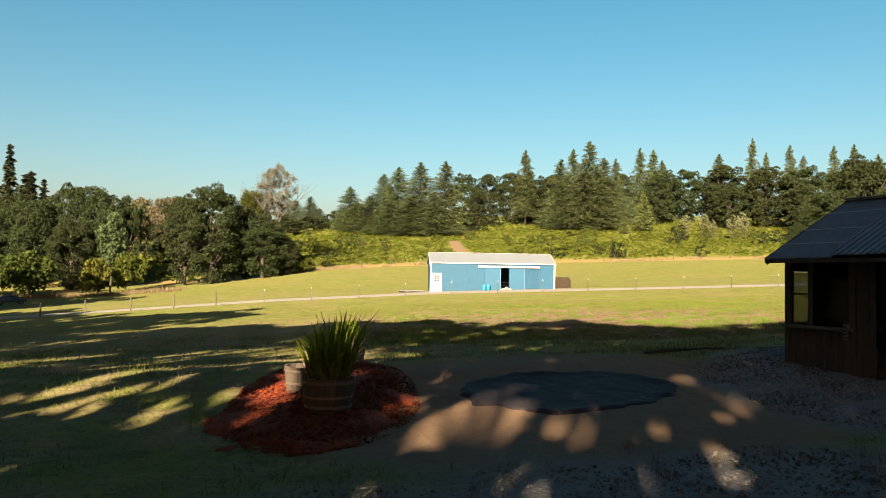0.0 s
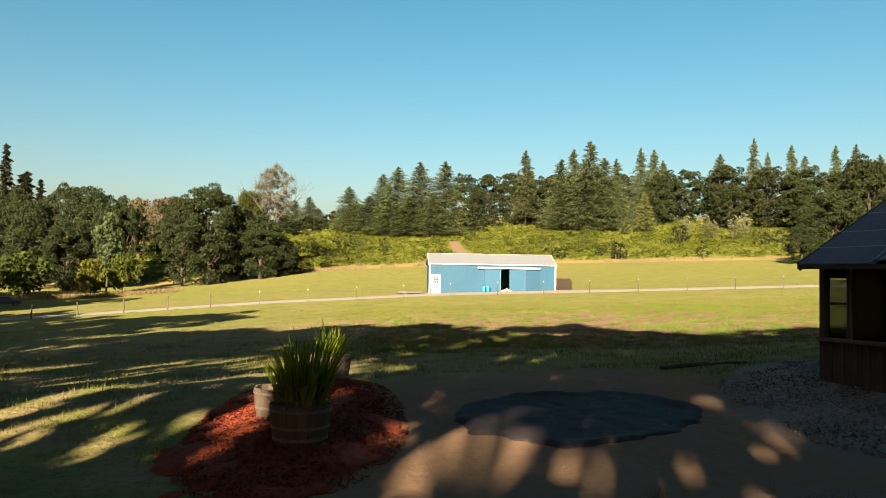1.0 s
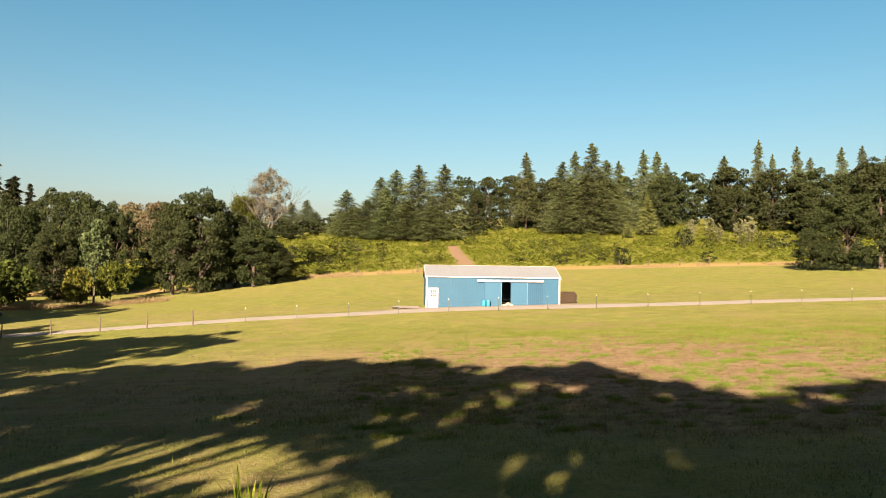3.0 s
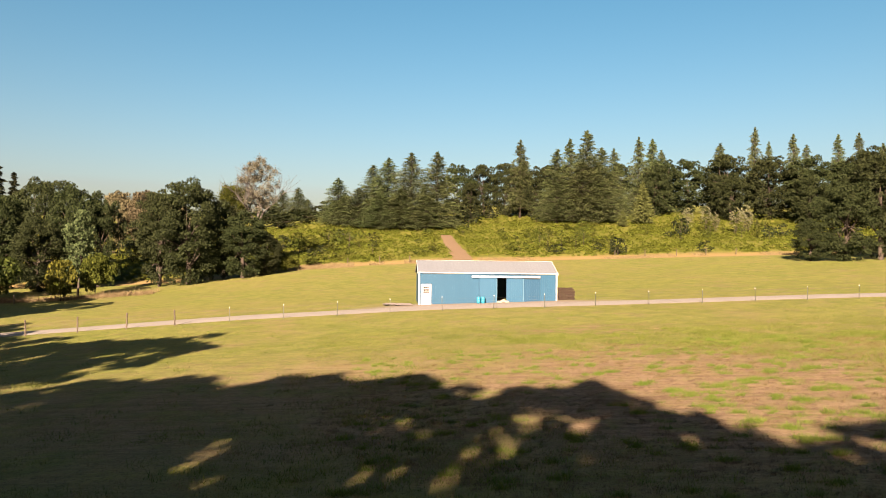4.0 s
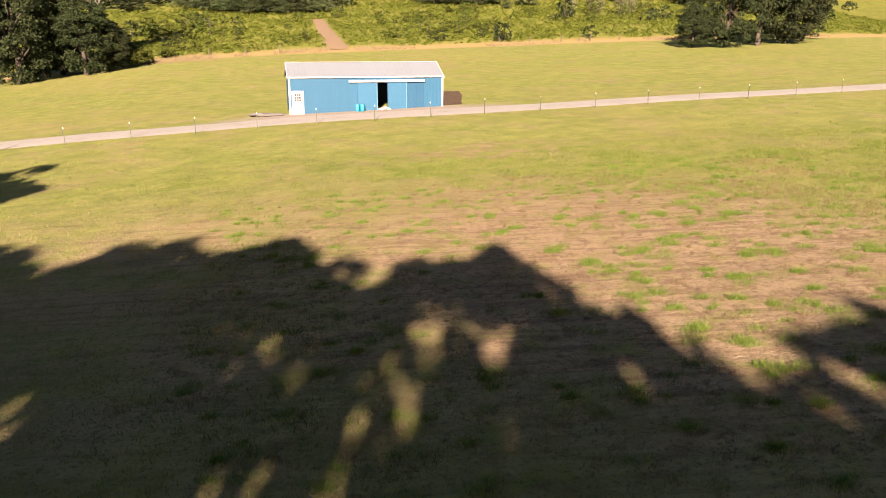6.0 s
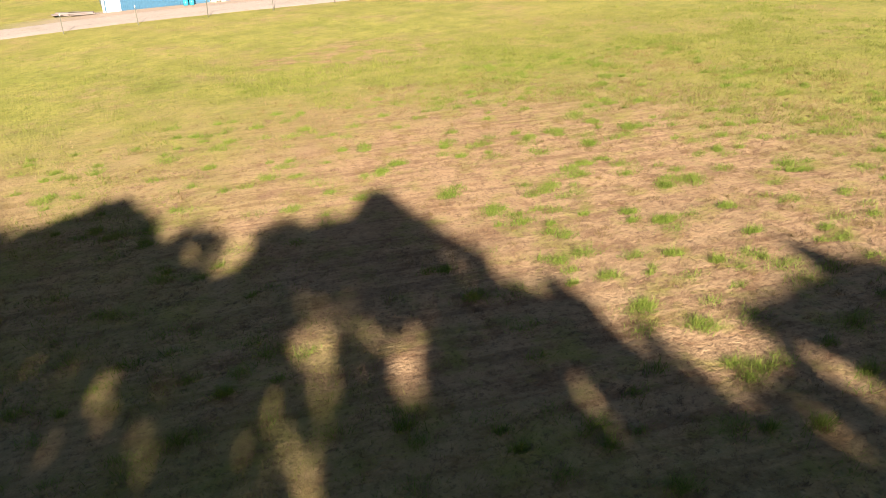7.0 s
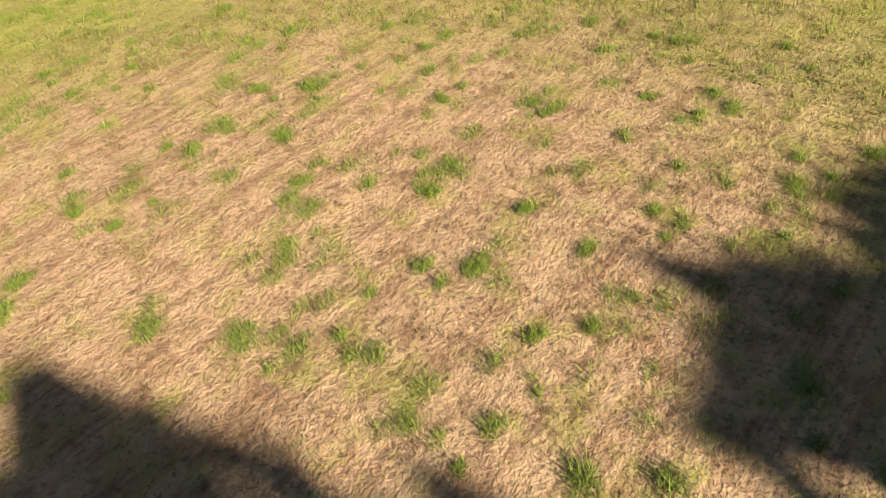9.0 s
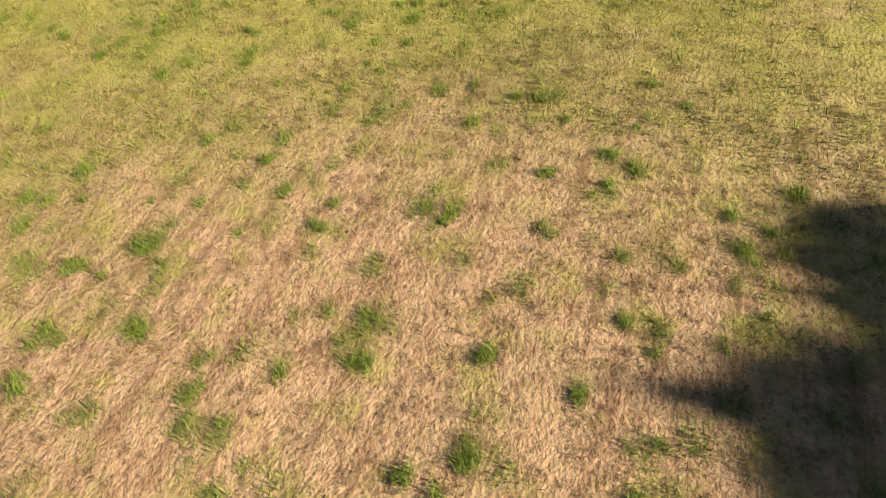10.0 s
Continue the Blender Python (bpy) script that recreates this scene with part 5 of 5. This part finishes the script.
def mulch():
    rs = np.random.RandomState(17)
    n = 60
    v, f = [], []
    for j in range(n + 1):
        for i in range(n + 1):
            x, y = -5.55 - 1.75 + 3.5 * i / n, -73.4 - 3.4 + 6.8 * j / n
            wob = 0.34 * noise.noise(Vector((x * 1.1, y * 1.1, 0))) + 0.10 * noise.noise(Vector((x * 4.1, y * 4.1, 5)))
            h = mound_h(x + wob, y + wob)
            z = gzf(x, y) + (h + 0.075 * noise.noise(Vector((x * 2.2, y * 2.2, 1))) + 0.03 * noise.noise(Vector((x * 6, y * 6, 1))) + rs.normal(0, 0.008) if h > 0 else -0.06)
            v.append((x, y, z))
    for j in range(n):
        for i in range(n):
            a = j * (n + 1) + i
            f.append((a, a + 1, a + n + 2, a + n + 1))
    ob = mesh_part("mulch_bed", v, f, M_MULCH)
    tagged(ob, "mound of red bark mulch round the planters", "mulch bed", kind="structure")
    # loose chips
    m = 9000
    a, q = rs.uniform(0, 6.283, m), np.sqrt(rs.uniform(0, 1, m)) * 1.02
    x, y = -5.55 + 1.38 * q * np.cos(a), -73.4 + 3.0 * q * np.sin(a)
    z = gz(x, y) + np.array([max(0.0, mound_h(p, r)) for p, r in zip(x, y)]) + 0.015
    c = np.stack([x, y, z], 1)
    ob = quads_mesh("mulch_chips", leaves(c, np.tile((0, 0, 1.0), (m, 1)), 0.026, rs, 2.4, 0.5), 4, M_MULCH)
    tagged(ob, "loose red bark chips on the mound", "bark mulch", kind="stuff")


mulch()


def blade_fan(rs, n, r, h, lean, width):
    """Sword-shaped leaves from a crown of radius r: two segments each, bending outwards."""
    out = []
    for _ in range(n):
        a, q = rs.uniform(0, 6.283), math.sqrt(rs.uniform(0, 1)) * r
        p = np.array([q * math.cos(a), q * math.sin(a), 0])
        d = np.array([math.cos(a), math.sin(a), 0]) * lean * rs.uniform(0.1, 1.0) * (0.3 + q / r) + np.append(rs.normal(0, 0.09, 2), 0)
        hh, w = h * rs.uniform(0.38, 1.05) * (1.0 + 0.22 * math.cos(a - 0.5) * q / r), width * rs.uniform(0.7, 1.2)
        side = np.cross(d + (0.001, 0, 0), (0, 0, 1.0)) + rs.normal(0, 0.4, 3) * (1, 1, 0)
        side /= np.linalg.norm(side) + 1e-9
        m1, m2, t = p + d * hh * 0.3 + (0, 0, hh * 0.42), p + d * hh * 0.75 + (0, 0, hh * 0.78), p + d * hh * 1.25 + (0, 0, hh)
        out += [p - side * w * .4, p + side * w * .4, m1 + side * w * .5, m1 - side * w * .5,
                m1 - side * w * .5, m1 + side * w * .5, m2 + side * w * .36, m2 - side * w * .36,
                m2 - side * w * .36, m2 + side * w * .36, t + side * 0.002, t - side * 0.002]
    return np.array(out)


def planter(x, y, label, seed, plants, turn=0.0, height=0.75, dz=0.0):
    z = gzf(x, y) + max(0.0, mound_h(x, y)) - 0.03 + dz
    rs = np.random.RandomState(seed)
    ob = thing("barrel_planter", pose(x, y, z, 0, 0, turn), label, "planter", "half-barrel planters")
    n, hgt, r0, r1 = 18, 0.46, 0.30, 0.355
    for i in range(n):
        a0, a1 = i * 6.2832 / n + 0.006, (i + 1) * 6.2832 / n - 0.006
        bm = bmesh.new()
        v = []
        for k, (rr, zz) in enumerate(((r0, 0), (r0 + 0.04, hgt * 0.55), (r1, hgt + 0.006 * (i % 3)))):
            for q in (rr, rr - 0.026):
                for a in (a0, a1):
                    v.append(bm.verts.new((q * math.cos(a), q * math.sin(a), zz)))
        for k in (0, 4):
            o0, o1, i0, i1, p0, p1, j0, j1 = v[k:k + 8]
            bm.faces.new((o0, o1, p1, p0)), bm.faces.new((i1, i0, j0, j1)), bm.faces.new((o0, p0, j0, i0)), bm.faces.new((o1, i1, j1, p1))
        bm.faces.new((v[0], v[2], v[3], v[1])), bm.faces.new((v[8], v[9], v[11], v[10]))
        part("stave", bm, M_STAVE, ob)
    for zz, rr in ((0.07, 0.312), (0.20, 0.33), (0.39, 0.354)):
        bm = bmesh.new()
        a = []
        for t in np.linspace(0, 6.2832, 37)[:-1]:
            a.append([bm.verts.new((q * math.cos(t), q * math.sin(t), zz + h)) for q, h in ((rr, 0), (rr + 0.006, 0), (rr + 0.008, 0.035), (rr + 0.002, 0.035))])
        for i in range(36):
            for k in range(4):
                bm.faces.new((a[i][k], a[(i + 1) % 36][k], a[(i + 1) % 36][(k + 1) % 4], a[i][(k + 1) % 4]))
        part("hoop", bm, M_HOOP, ob, "dark iron hoop")
    part("soil", lathe(bmesh.new(), [(0.26, 0.02), (0.31, 0.36), (0.29, 0.39), (0.1, 0.41), (0.02, 0.415)], 18), M_SOIL, ob)
    if plants:
        p = thing("iris_clump", pose(x, y, z + 0.40, 0, 0, turn), "dense clump of upright green sword leaves in a barrel", "plant")
        quads_mesh("foliage", blade_fan(rs, plants, 0.25, height, 0.34, 0.034), 4, M_IRIS, p)["kind"] = "stuff"
        dead = quads_mesh("dead_foliage", blade_fan(rs, plants // 3, 0.29, height * 0.32, 0.7, 0.022), 4, M_IRISDRY, p)
        tagged(dead, "withered straw-coloured leaves", kind="stuff")


planter(-5.42, -74.5, "half whisky barrel planter of weathered staves", 31, 330, 10, 0.82)
planter(-5.85, -73.1, "weathered half-barrel planter half in shade", 32, 0, 50, dz=-0.09)
planter(-5.4, -70.6, "weathered half-barrel planter with sparse plants", 33, 60, 80, 0.5)


def sheet_outline(a):
    return 0.97 + 0.07 * math.cos(2 * a - 0.25) + 0.05 * math.sin(3 * a + 0.4) + 0.025 * math.sin(7 * a + 1.3) + 0.018 * math.sin(13 * a) + 0.012 * math.sin(29 * a)


def tarp():
    rs = np.random.RandomState(23)
    cx, cy, rx, ry = -1.88, -73.4, 1.62, 1.5
    v, f, na, nr = [], [], 120, 22
    for j in range(nr + 1):
        for i in range(na):
            a, q = i * 6.2832 / na, j / nr
            o = sheet_outline(a)
            x, y = cx + rx * q * o * math.cos(a), cy + ry * q * o * math.sin(a)
            roll = 0.026 * math.exp(-((q - 0.90) / 0.055) ** 2) * (0.55 + 0.45 * math.sin(4 * a + 1))
            wr = 0.035 * abs(noise.noise(Vector((x * 2.2 + 3, y * 0.9, 0)))) + 0.02 * noise.noise(Vector((x * 6, y * 5, 2)))
            z = gzf(x, y) + 0.022 + roll + wr * 0.55 - (0.055 if j == nr else 0)
            v.append((x, y, z))
    for j in range(nr):
        for i in range(na):
            a, b = j * na + i, j * na + (i + 1) % na
            f.append((a, b, b + na, a + na))
    ob = mesh_part("plastic_sheet", v, f, M_TARP)
    ob.data.shade_smooth()
    tagged(ob, "wrinkled dark plastic sheet lying on bare soil", "plastic sheet")


tarp()


def edging():
    rs = random.Random(3)
    for (x0, y0), (x1, y1), r, sh in (((0.25, -70.75), (1.25, -70.42), 0.042, 0), ((1.15, -70.5), (2.0, -70.3), 0.028, 1)):
        a, b = Vector((x0, y0, gzf(x0, y0) + r * 0.7)), Vector((x1, y1, gzf(x1, y1) + r * 0.7))
        m = (a + b) / 2 + Vector((0, 0.03, 0.01))
        ob = part("edging_timber", tube(bmesh.new(), [a, m, b], [r, r * 0.95, r * 0.85], 7), M_TIMBER)
        tagged(ob, "weathered timber laid as edging beside gravel", "timber edging", "edging timbers")


edging()


def gravel():
    rs = np.random.RandomState(29)
    pts = []
    while len(pts) < 26000:
        x, y = rs.uniform(-9, 6), rs.uniform(-82.5, -70.3)
        w = 0.5 * noise.noise(Vector((x * 0.7, y * 0.7, 0)))
        front = ((x + 1.0) / 9.0) ** 2 + ((y + 84) / 6.9) ** 2 < (1 + w * 0.35) ** 2
        side = ((x - 3.6) / 3.2) ** 2 + ((y + 74.5) / 4.3) ** 2 < (1 + w * 0.35) ** 2
        if (front and rs.rand() < 0.75) or side:
            pts.append((x, y))
    pts = np.array(pts)
    n = len(pts)
    octa = np.array([(1, 0, 0), (0, 1, 0), (-1, 0, 0), (0, -1, 0), (0, 0, 0.8), (0, 0, -0.8)])
    tri = np.array([(0, 1, 4), (1, 2, 4), (2, 3, 4), (3, 0, 4), (1, 0, 5), (2, 1, 5), (3, 2, 5), (0, 3, 5)])
    s = rs.gamma(4, 0.0030, (n, 1, 1)) + 0.006
    t = rs.uniform(0, 6.283, n)
    v = octa[None] * rs.uniform(0.6, 1.3, (n, 6, 1)) * s
    c, q = np.cos(t)[:, None], np.sin(t)[:, None]
    v = np.stack([v[..., 0] * c - v[..., 1] * q, v[..., 0] * q + v[..., 1] * c, v[..., 2]], -1)
    v += np.concatenate([pts, (gz(pts[:, 0], pts[:, 1]) + 0.008)[:, None]], 1)[:, None]
    f = (tri[None] + 6 * np.arange(n)[:, None, None]).reshape(-1, 3)
    ob = mesh_part("gravel", v.reshape(-1, 3).tolist(), f.tolist(), M_PEBBLE)
    tagged(ob, "loose grey gravel stones in front of the shed", "gravel", kind="stuff")


M_PEBBLE = leafy("pebble_tones", (0.0230, 0.0220, 0.0210), (0.0600, 0.0570, 0.0550), (0.1250, 0.1180, 0.1120), 0.0, 0.9)
gravel()

# ---- grass ----


def grass(name, pts, h, w, lean, material, label, seed, flat=0.0):
    """Single blades as slim triangles; flat lays them down."""
    rs = np.random.RandomState(seed)
    n = len(pts)
    a = rs.uniform(0, 6.283, n)
    side = np.stack([np.cos(a), np.sin(a), np.zeros(n)], 1)
    d = rs.normal(0, 1, (n, 3)) * lean
    d[:, 2] = np.abs(rs.normal(1 - flat, 0.2, n)) + 0.05
    d /= np.linalg.norm(d, axis=1, keepdims=True)
    hh = (h * rs.gamma(6, 1 / 6, n))[:, None]
    ww = (w * rs.uniform(0.6, 1.3, n))[:, None]
    base = np.concatenate([pts, (gz(pts[:, 0], pts[:, 1]) - 0.01)[:, None]], 1)
    v = np.stack([base - side * ww / 2, base + side * ww / 2, base + d * hh], 1).reshape(-1, 3)
    ob = quads_mesh(name, v, 3, material)
    tagged(ob, label, "grass", kind="stuff")


def value_noise(x, y, s, seed):
    """Smooth noise over the plan, 0 to 1."""
    rs = np.random.RandomState(seed)
    g = rs.rand(256, 256)
    u, v = x / s + 100.3, y / s + 120.7
    i, j = np.floor(u).astype(int), np.floor(v).astype(int)
    fu, fv = u - i, v - j
    fu, fv = fu * fu * (3 - 2 * fu), fv * fv * (3 - 2 * fv)
    q = lambda a, b: g[a % 256, b % 256]
    return (q(i, j) * (1 - fu) + q(i + 1, j) * fu) * (1 - fv) + (q(i, j + 1) * (1 - fu) + q(i + 1, j + 1) * fu) * fv


def in_yard(x, y):
    soil = ((x + 2.3) / 3.95) ** 2 + ((y + 74) / 3.95) ** 2 < 1
    front = ((x + 1.0) / 9.0) ** 2 + ((y + 84) / 6.9) ** 2 < 1
    side = ((x - 3.6) / 3.3) ** 2 + ((y + 74.5) / 4.4) ** 2 < 1
    mound = ((x + 5.55) / 1.45) ** 2 + ((y + 73.4) / 3.2) ** 2 < 1
    return soil | front | side | mound


def yard_litter():
    """Dry stalks and weeds lying on the soil, thicker along the mulch and the gravel's edge."""
    rs = np.random.RandomState(71)
    c = np.concatenate([rs.normal((-3.9, -73.6), (0.45, 1.3), (150, 2)), rs.normal((-2.5, -77.4), (2.6, 0.5), (130, 2)), rs.uniform((-5.5, -77.5), (2.5, -70.5), (90, 2))])
    m = 16
    q = np.repeat(c, m, axis=0) + rs.normal(0, 0.10, (len(c) * m, 2)) * (1.3, 0.7)
    grass("straw_litter", q, 0.10, 0.006, 1.2, M_STRAW, "dry straw strewn over the bare soil", 72, 0.75)
    c = rs.normal((-0.2, -77.6), (1.6, 0.5), (26, 2))
    q = np.repeat(c, 22, axis=0) + rs.normal(0, 0.035, (len(c) * 22, 2))
    grass("dry_weeds", q, 0.16, 0.006, 0.35, M_DEADGRASS, "thin dry weeds standing in gravel", 73)


yard_litter()


def meadow_grass():
    rs = np.random.RandomState(41)
    # lawn left of and beyond the yard
    n = 230000
    x, y = rs.uniform(-17, 14, n), -81 + rs.beta(1.1, 1.6, n) * 33
    k = ~in_yard(x, y) & (rs.rand(n) < 0.25 + 0.9 * value_noise(x, y, 0.8, 2)) & ~((x > 3) & (y > -62))
    p = np.stack([x[k], y[k]], 1)
    dry = value_noise(p[:, 0], p[:, 1], 1.3, 5) > np.where(p[:, 0] < -5.5, 0.5, 0.62)
    grass("lawn_grass", p[~dry], 0.085, 0.012, 0.5, M_BLADE, "short mown lawn grass", 42)
    grass("lawn_straw", p[dry], 0.07, 0.010, 0.8, M_STRAW, "dry blades in the lawn", 43, 0.3)
    # dry half of the meadow: matted stubble
    n = 50000
    x, y = rs.uniform(-6, 27, n), rs.uniform(-64, -33, n)
    lobe = ((x - 8.5) / 13.0) ** 2 + ((y + 50.5) / 14.5) ** 2
    k = (lobe < 1.15 + 0.5 * (value_noise(x, y, 3, 8) - 0.5)) & (rs.rand(n) < (0.12 + 1.1 * value_noise(x, y, 0.28, 9)) * (0.45 + 0.9 * value_noise((x * 0.98 - y * 0.19) * 0.12, x * 0.19 + y * 0.98, 0.42, 19)))
    p = np.stack([x[k], y[k]], 1)
    m = len(p)
    p = np.repeat(p, 20, axis=0) + rs.normal(0, 0.036, (m * 20, 2)) * (1.5, 0.8)
    grass("dry_stubble", p, 0.062, 0.008, 0.65, M_STRAW, "matted dry grass stubble in the meadow", 44, 0.15)
    # green growth beyond the dry ground
    n = 200000
    x, y = rs.uniform(-8, 34, n), rs.uniform(-60, -22, n)
    lobe = ((x - 8.5) / 13.0) ** 2 + ((y + 50.5) / 14.5) ** 2
    k = (lobe > 0.62 + 0.9 * (value_noise(x, y, 2.2, 10) - 0.4)) & (rs.rand(n) < 0.3 + value_noise(x, y, 0.7, 12))
    k &= (x > 9) | (y > -33) | (value_noise(x, y, 1.9, 16) < 0.46)
    grass("meadow_grass", np.stack([x[k], y[k]], 1), 0.09, 0.016, 0.6, M_BLADE, "green and yellowing meadow grass", 45)
    # green tufts standing in the stubble
    t = 760
    cx, cy = rs.uniform(-5, 26, t), rs.uniform(-63, -33, t)
    keep = value_noise(cx, cy, 4.0, 14) > 0.35
    cx, cy = cx[keep], cy[keep]
    pts = []
    for a, b in zip(cx, cy):
        m = int(rs.gamma(2.5, 50)) + 60
        r = rs.uniform(0.06, 0.20)
        pts.append(np.stack([a + rs.normal(0, r, m) * 1.2, b + rs.normal(0, r, m) * 0.8], 1))
    # the big tufts that stand out: x, y, radius
    for a, b, r in ((12.9, -50.5, 0.30), (12.0, -52.7, 0.24), (10.3, -52.4, 0.27), (15.9, -51.1, 0.34), (15.4, -49.0, 0.24), (15.0, -45.3, 0.32), (12.2, -44.2, 0.28), (11.9, -50.5, 0.24), (11.2, -47.7, 0.28),
                    (12.7, -46.1, 0.36), (10.5, -48.4, 0.32), (17.0, -53.6, 0.20), (16.2, -58.4, 0.25), (17.6, -47.2, 0.24), (14.2, -44.1, 0.28), (11.1, -44.5, 0.3), (9.8, -51.6, 0.2), (7.3, -54.2, 0.24), (6.7, -47.5, 0.36),
                    (7.0, -49.5, 0.36), (8.8, -48.8, 0.34), (7.5, -51.8, 0.28), (9.0, -54.1, 0.2), (6.8, -55.8, 0.28), (7.4, -56.8, 0.32), (6.9, -58.1, 0.25), (6.4, -44.5, 0.25), (4.2, -51.9, 0.25), (5.3, -44.9, 0.32)):
        m = int(1900 * r)
        lobes = rs.normal(0, 0.5 * r, (3, 2))
        w = rs.randint(0, 3, m)
        pts.append(np.stack([a + lobes[w, 0] + rs.normal(0, 0.42 * r, m), b + lobes[w, 1] + rs.normal(0, 0.36 * r, m)], 1))
    grass("green_tufts", np.concatenate(pts), 0.15, 0.011, 0.7, M_TUFT, "green grass tufts among dry stubble", 46)
    # golden-brown tussocks in the stubble
    t = 5200
    cx, cy = rs.uniform(-8, 27, t), rs.uniform(-66, -34, t)
    keep = rs.rand(t) < 1.25 * value_noise(cx, cy, 2.4, 61) * np.clip(0.35 + 0.05 * (cx - 4), 0.25, 1)
    cx, cy = cx[keep], cy[keep]
    m = 34
    r = np.repeat(rs.uniform(0.04, 0.14, len(cx)), m)
    q = np.stack([np.repeat(cx, m) + rs.normal(0, 1, len(r)) * r * 1.3, np.repeat(cy, m) + rs.normal(0, 1, len(r)) * r], 1)
    grass("dry_tussocks", q, 0.12, 0.010, 0.75, M_TUSSOCK, "golden-brown dry grass tussocks in the meadow", 54)
    # clumps all over the middle of the meadow
    t = 24000
    cx, cy = rs.uniform(-34, 62, t), -60 + rs.beta(1.0, 1.5, t) * 51
    cx[:14000], cy[:14000] = rs.uniform(4, 42, 14000), rs.uniform(-62, -26, 14000)
    keep = (rs.rand(t) < 0.15 + value_noise(cx, cy, 2.6, 15)) & (((cx - 8.5) / 12.0) ** 2 + ((cy + 50.5) / 13.0) ** 2 > 0.8) & ~((np.abs(cx - 10) < 5) & (np.abs(cy + 25.5) < 2.5))
    cx, cy = cx[keep], cy[keep]
    m = 13
    r = np.repeat(rs.uniform(0.06, 0.28, len(cx)), m)
    q = np.stack([np.repeat(cx, m) + rs.normal(0, 1, len(r)) * r * 1.4, np.repeat(cy, m) + rs.normal(0, 1, len(r)) * r], 1)
    dry = np.repeat(value_noise(cx, cy, 1.9, 16) > np.where((cx < 9) & (cy < -33), 0.42, 0.66), m)
    deep = np.repeat(value_noise(cx, cy, 0.9, 17) > 0.52, m) & ~dry
    grass("field_clumps", q[~dry & ~deep], 0.12, 0.024, 0.6, M_BLADE, "uneven green grass clumps across the meadow", 51)
    grass("deep_green_clumps", q[deep], 0.14, 0.022, 0.6, M_TUFT, "fresh green grass clumps across the meadow", 53)
    grass("dry_field_clumps", q[dry], 0.10, 0.02, 0.8, M_DEADGRASS, "dry grass clumps across the meadow", 52, 0.2)
    # tall dead grass along the far edge of the meadow
    n = 34000
    x = np.where(rs.rand(n) < 0.25, rs.uniform(-32, -9, n), rs.uniform(-34, 130, n))
    x = x[(value_noise(x, x * 0.3, 4.0, 33) > 0.52) | (x < -10)]
    n = len(x)
    y = 84.5 + rs.normal(0, 1.3, n) + 1.5 * np.sin(x * 0.11) + np.where(x < -10, rs.uniform(-4.5, 3, n), 0)
    grass("tall_dead_grass", np.stack([x, y], 1), 0.42, 0.06, 0.5, M_DEADGRASS, "tall straw-coloured grass edging the meadow", 47)

    n = 9000
    x = rs.uniform(-95, -44, n)
    y = 49 + (x + 95) * 0.2 + rs.normal(0, 1.6, n)
    grass("bank_grass", np.stack([x, y], 1), 0.7, 0.08, 0.5, M_DEADGRASS, "straw-coloured weeds below the oaks", 48)


meadow_grass()
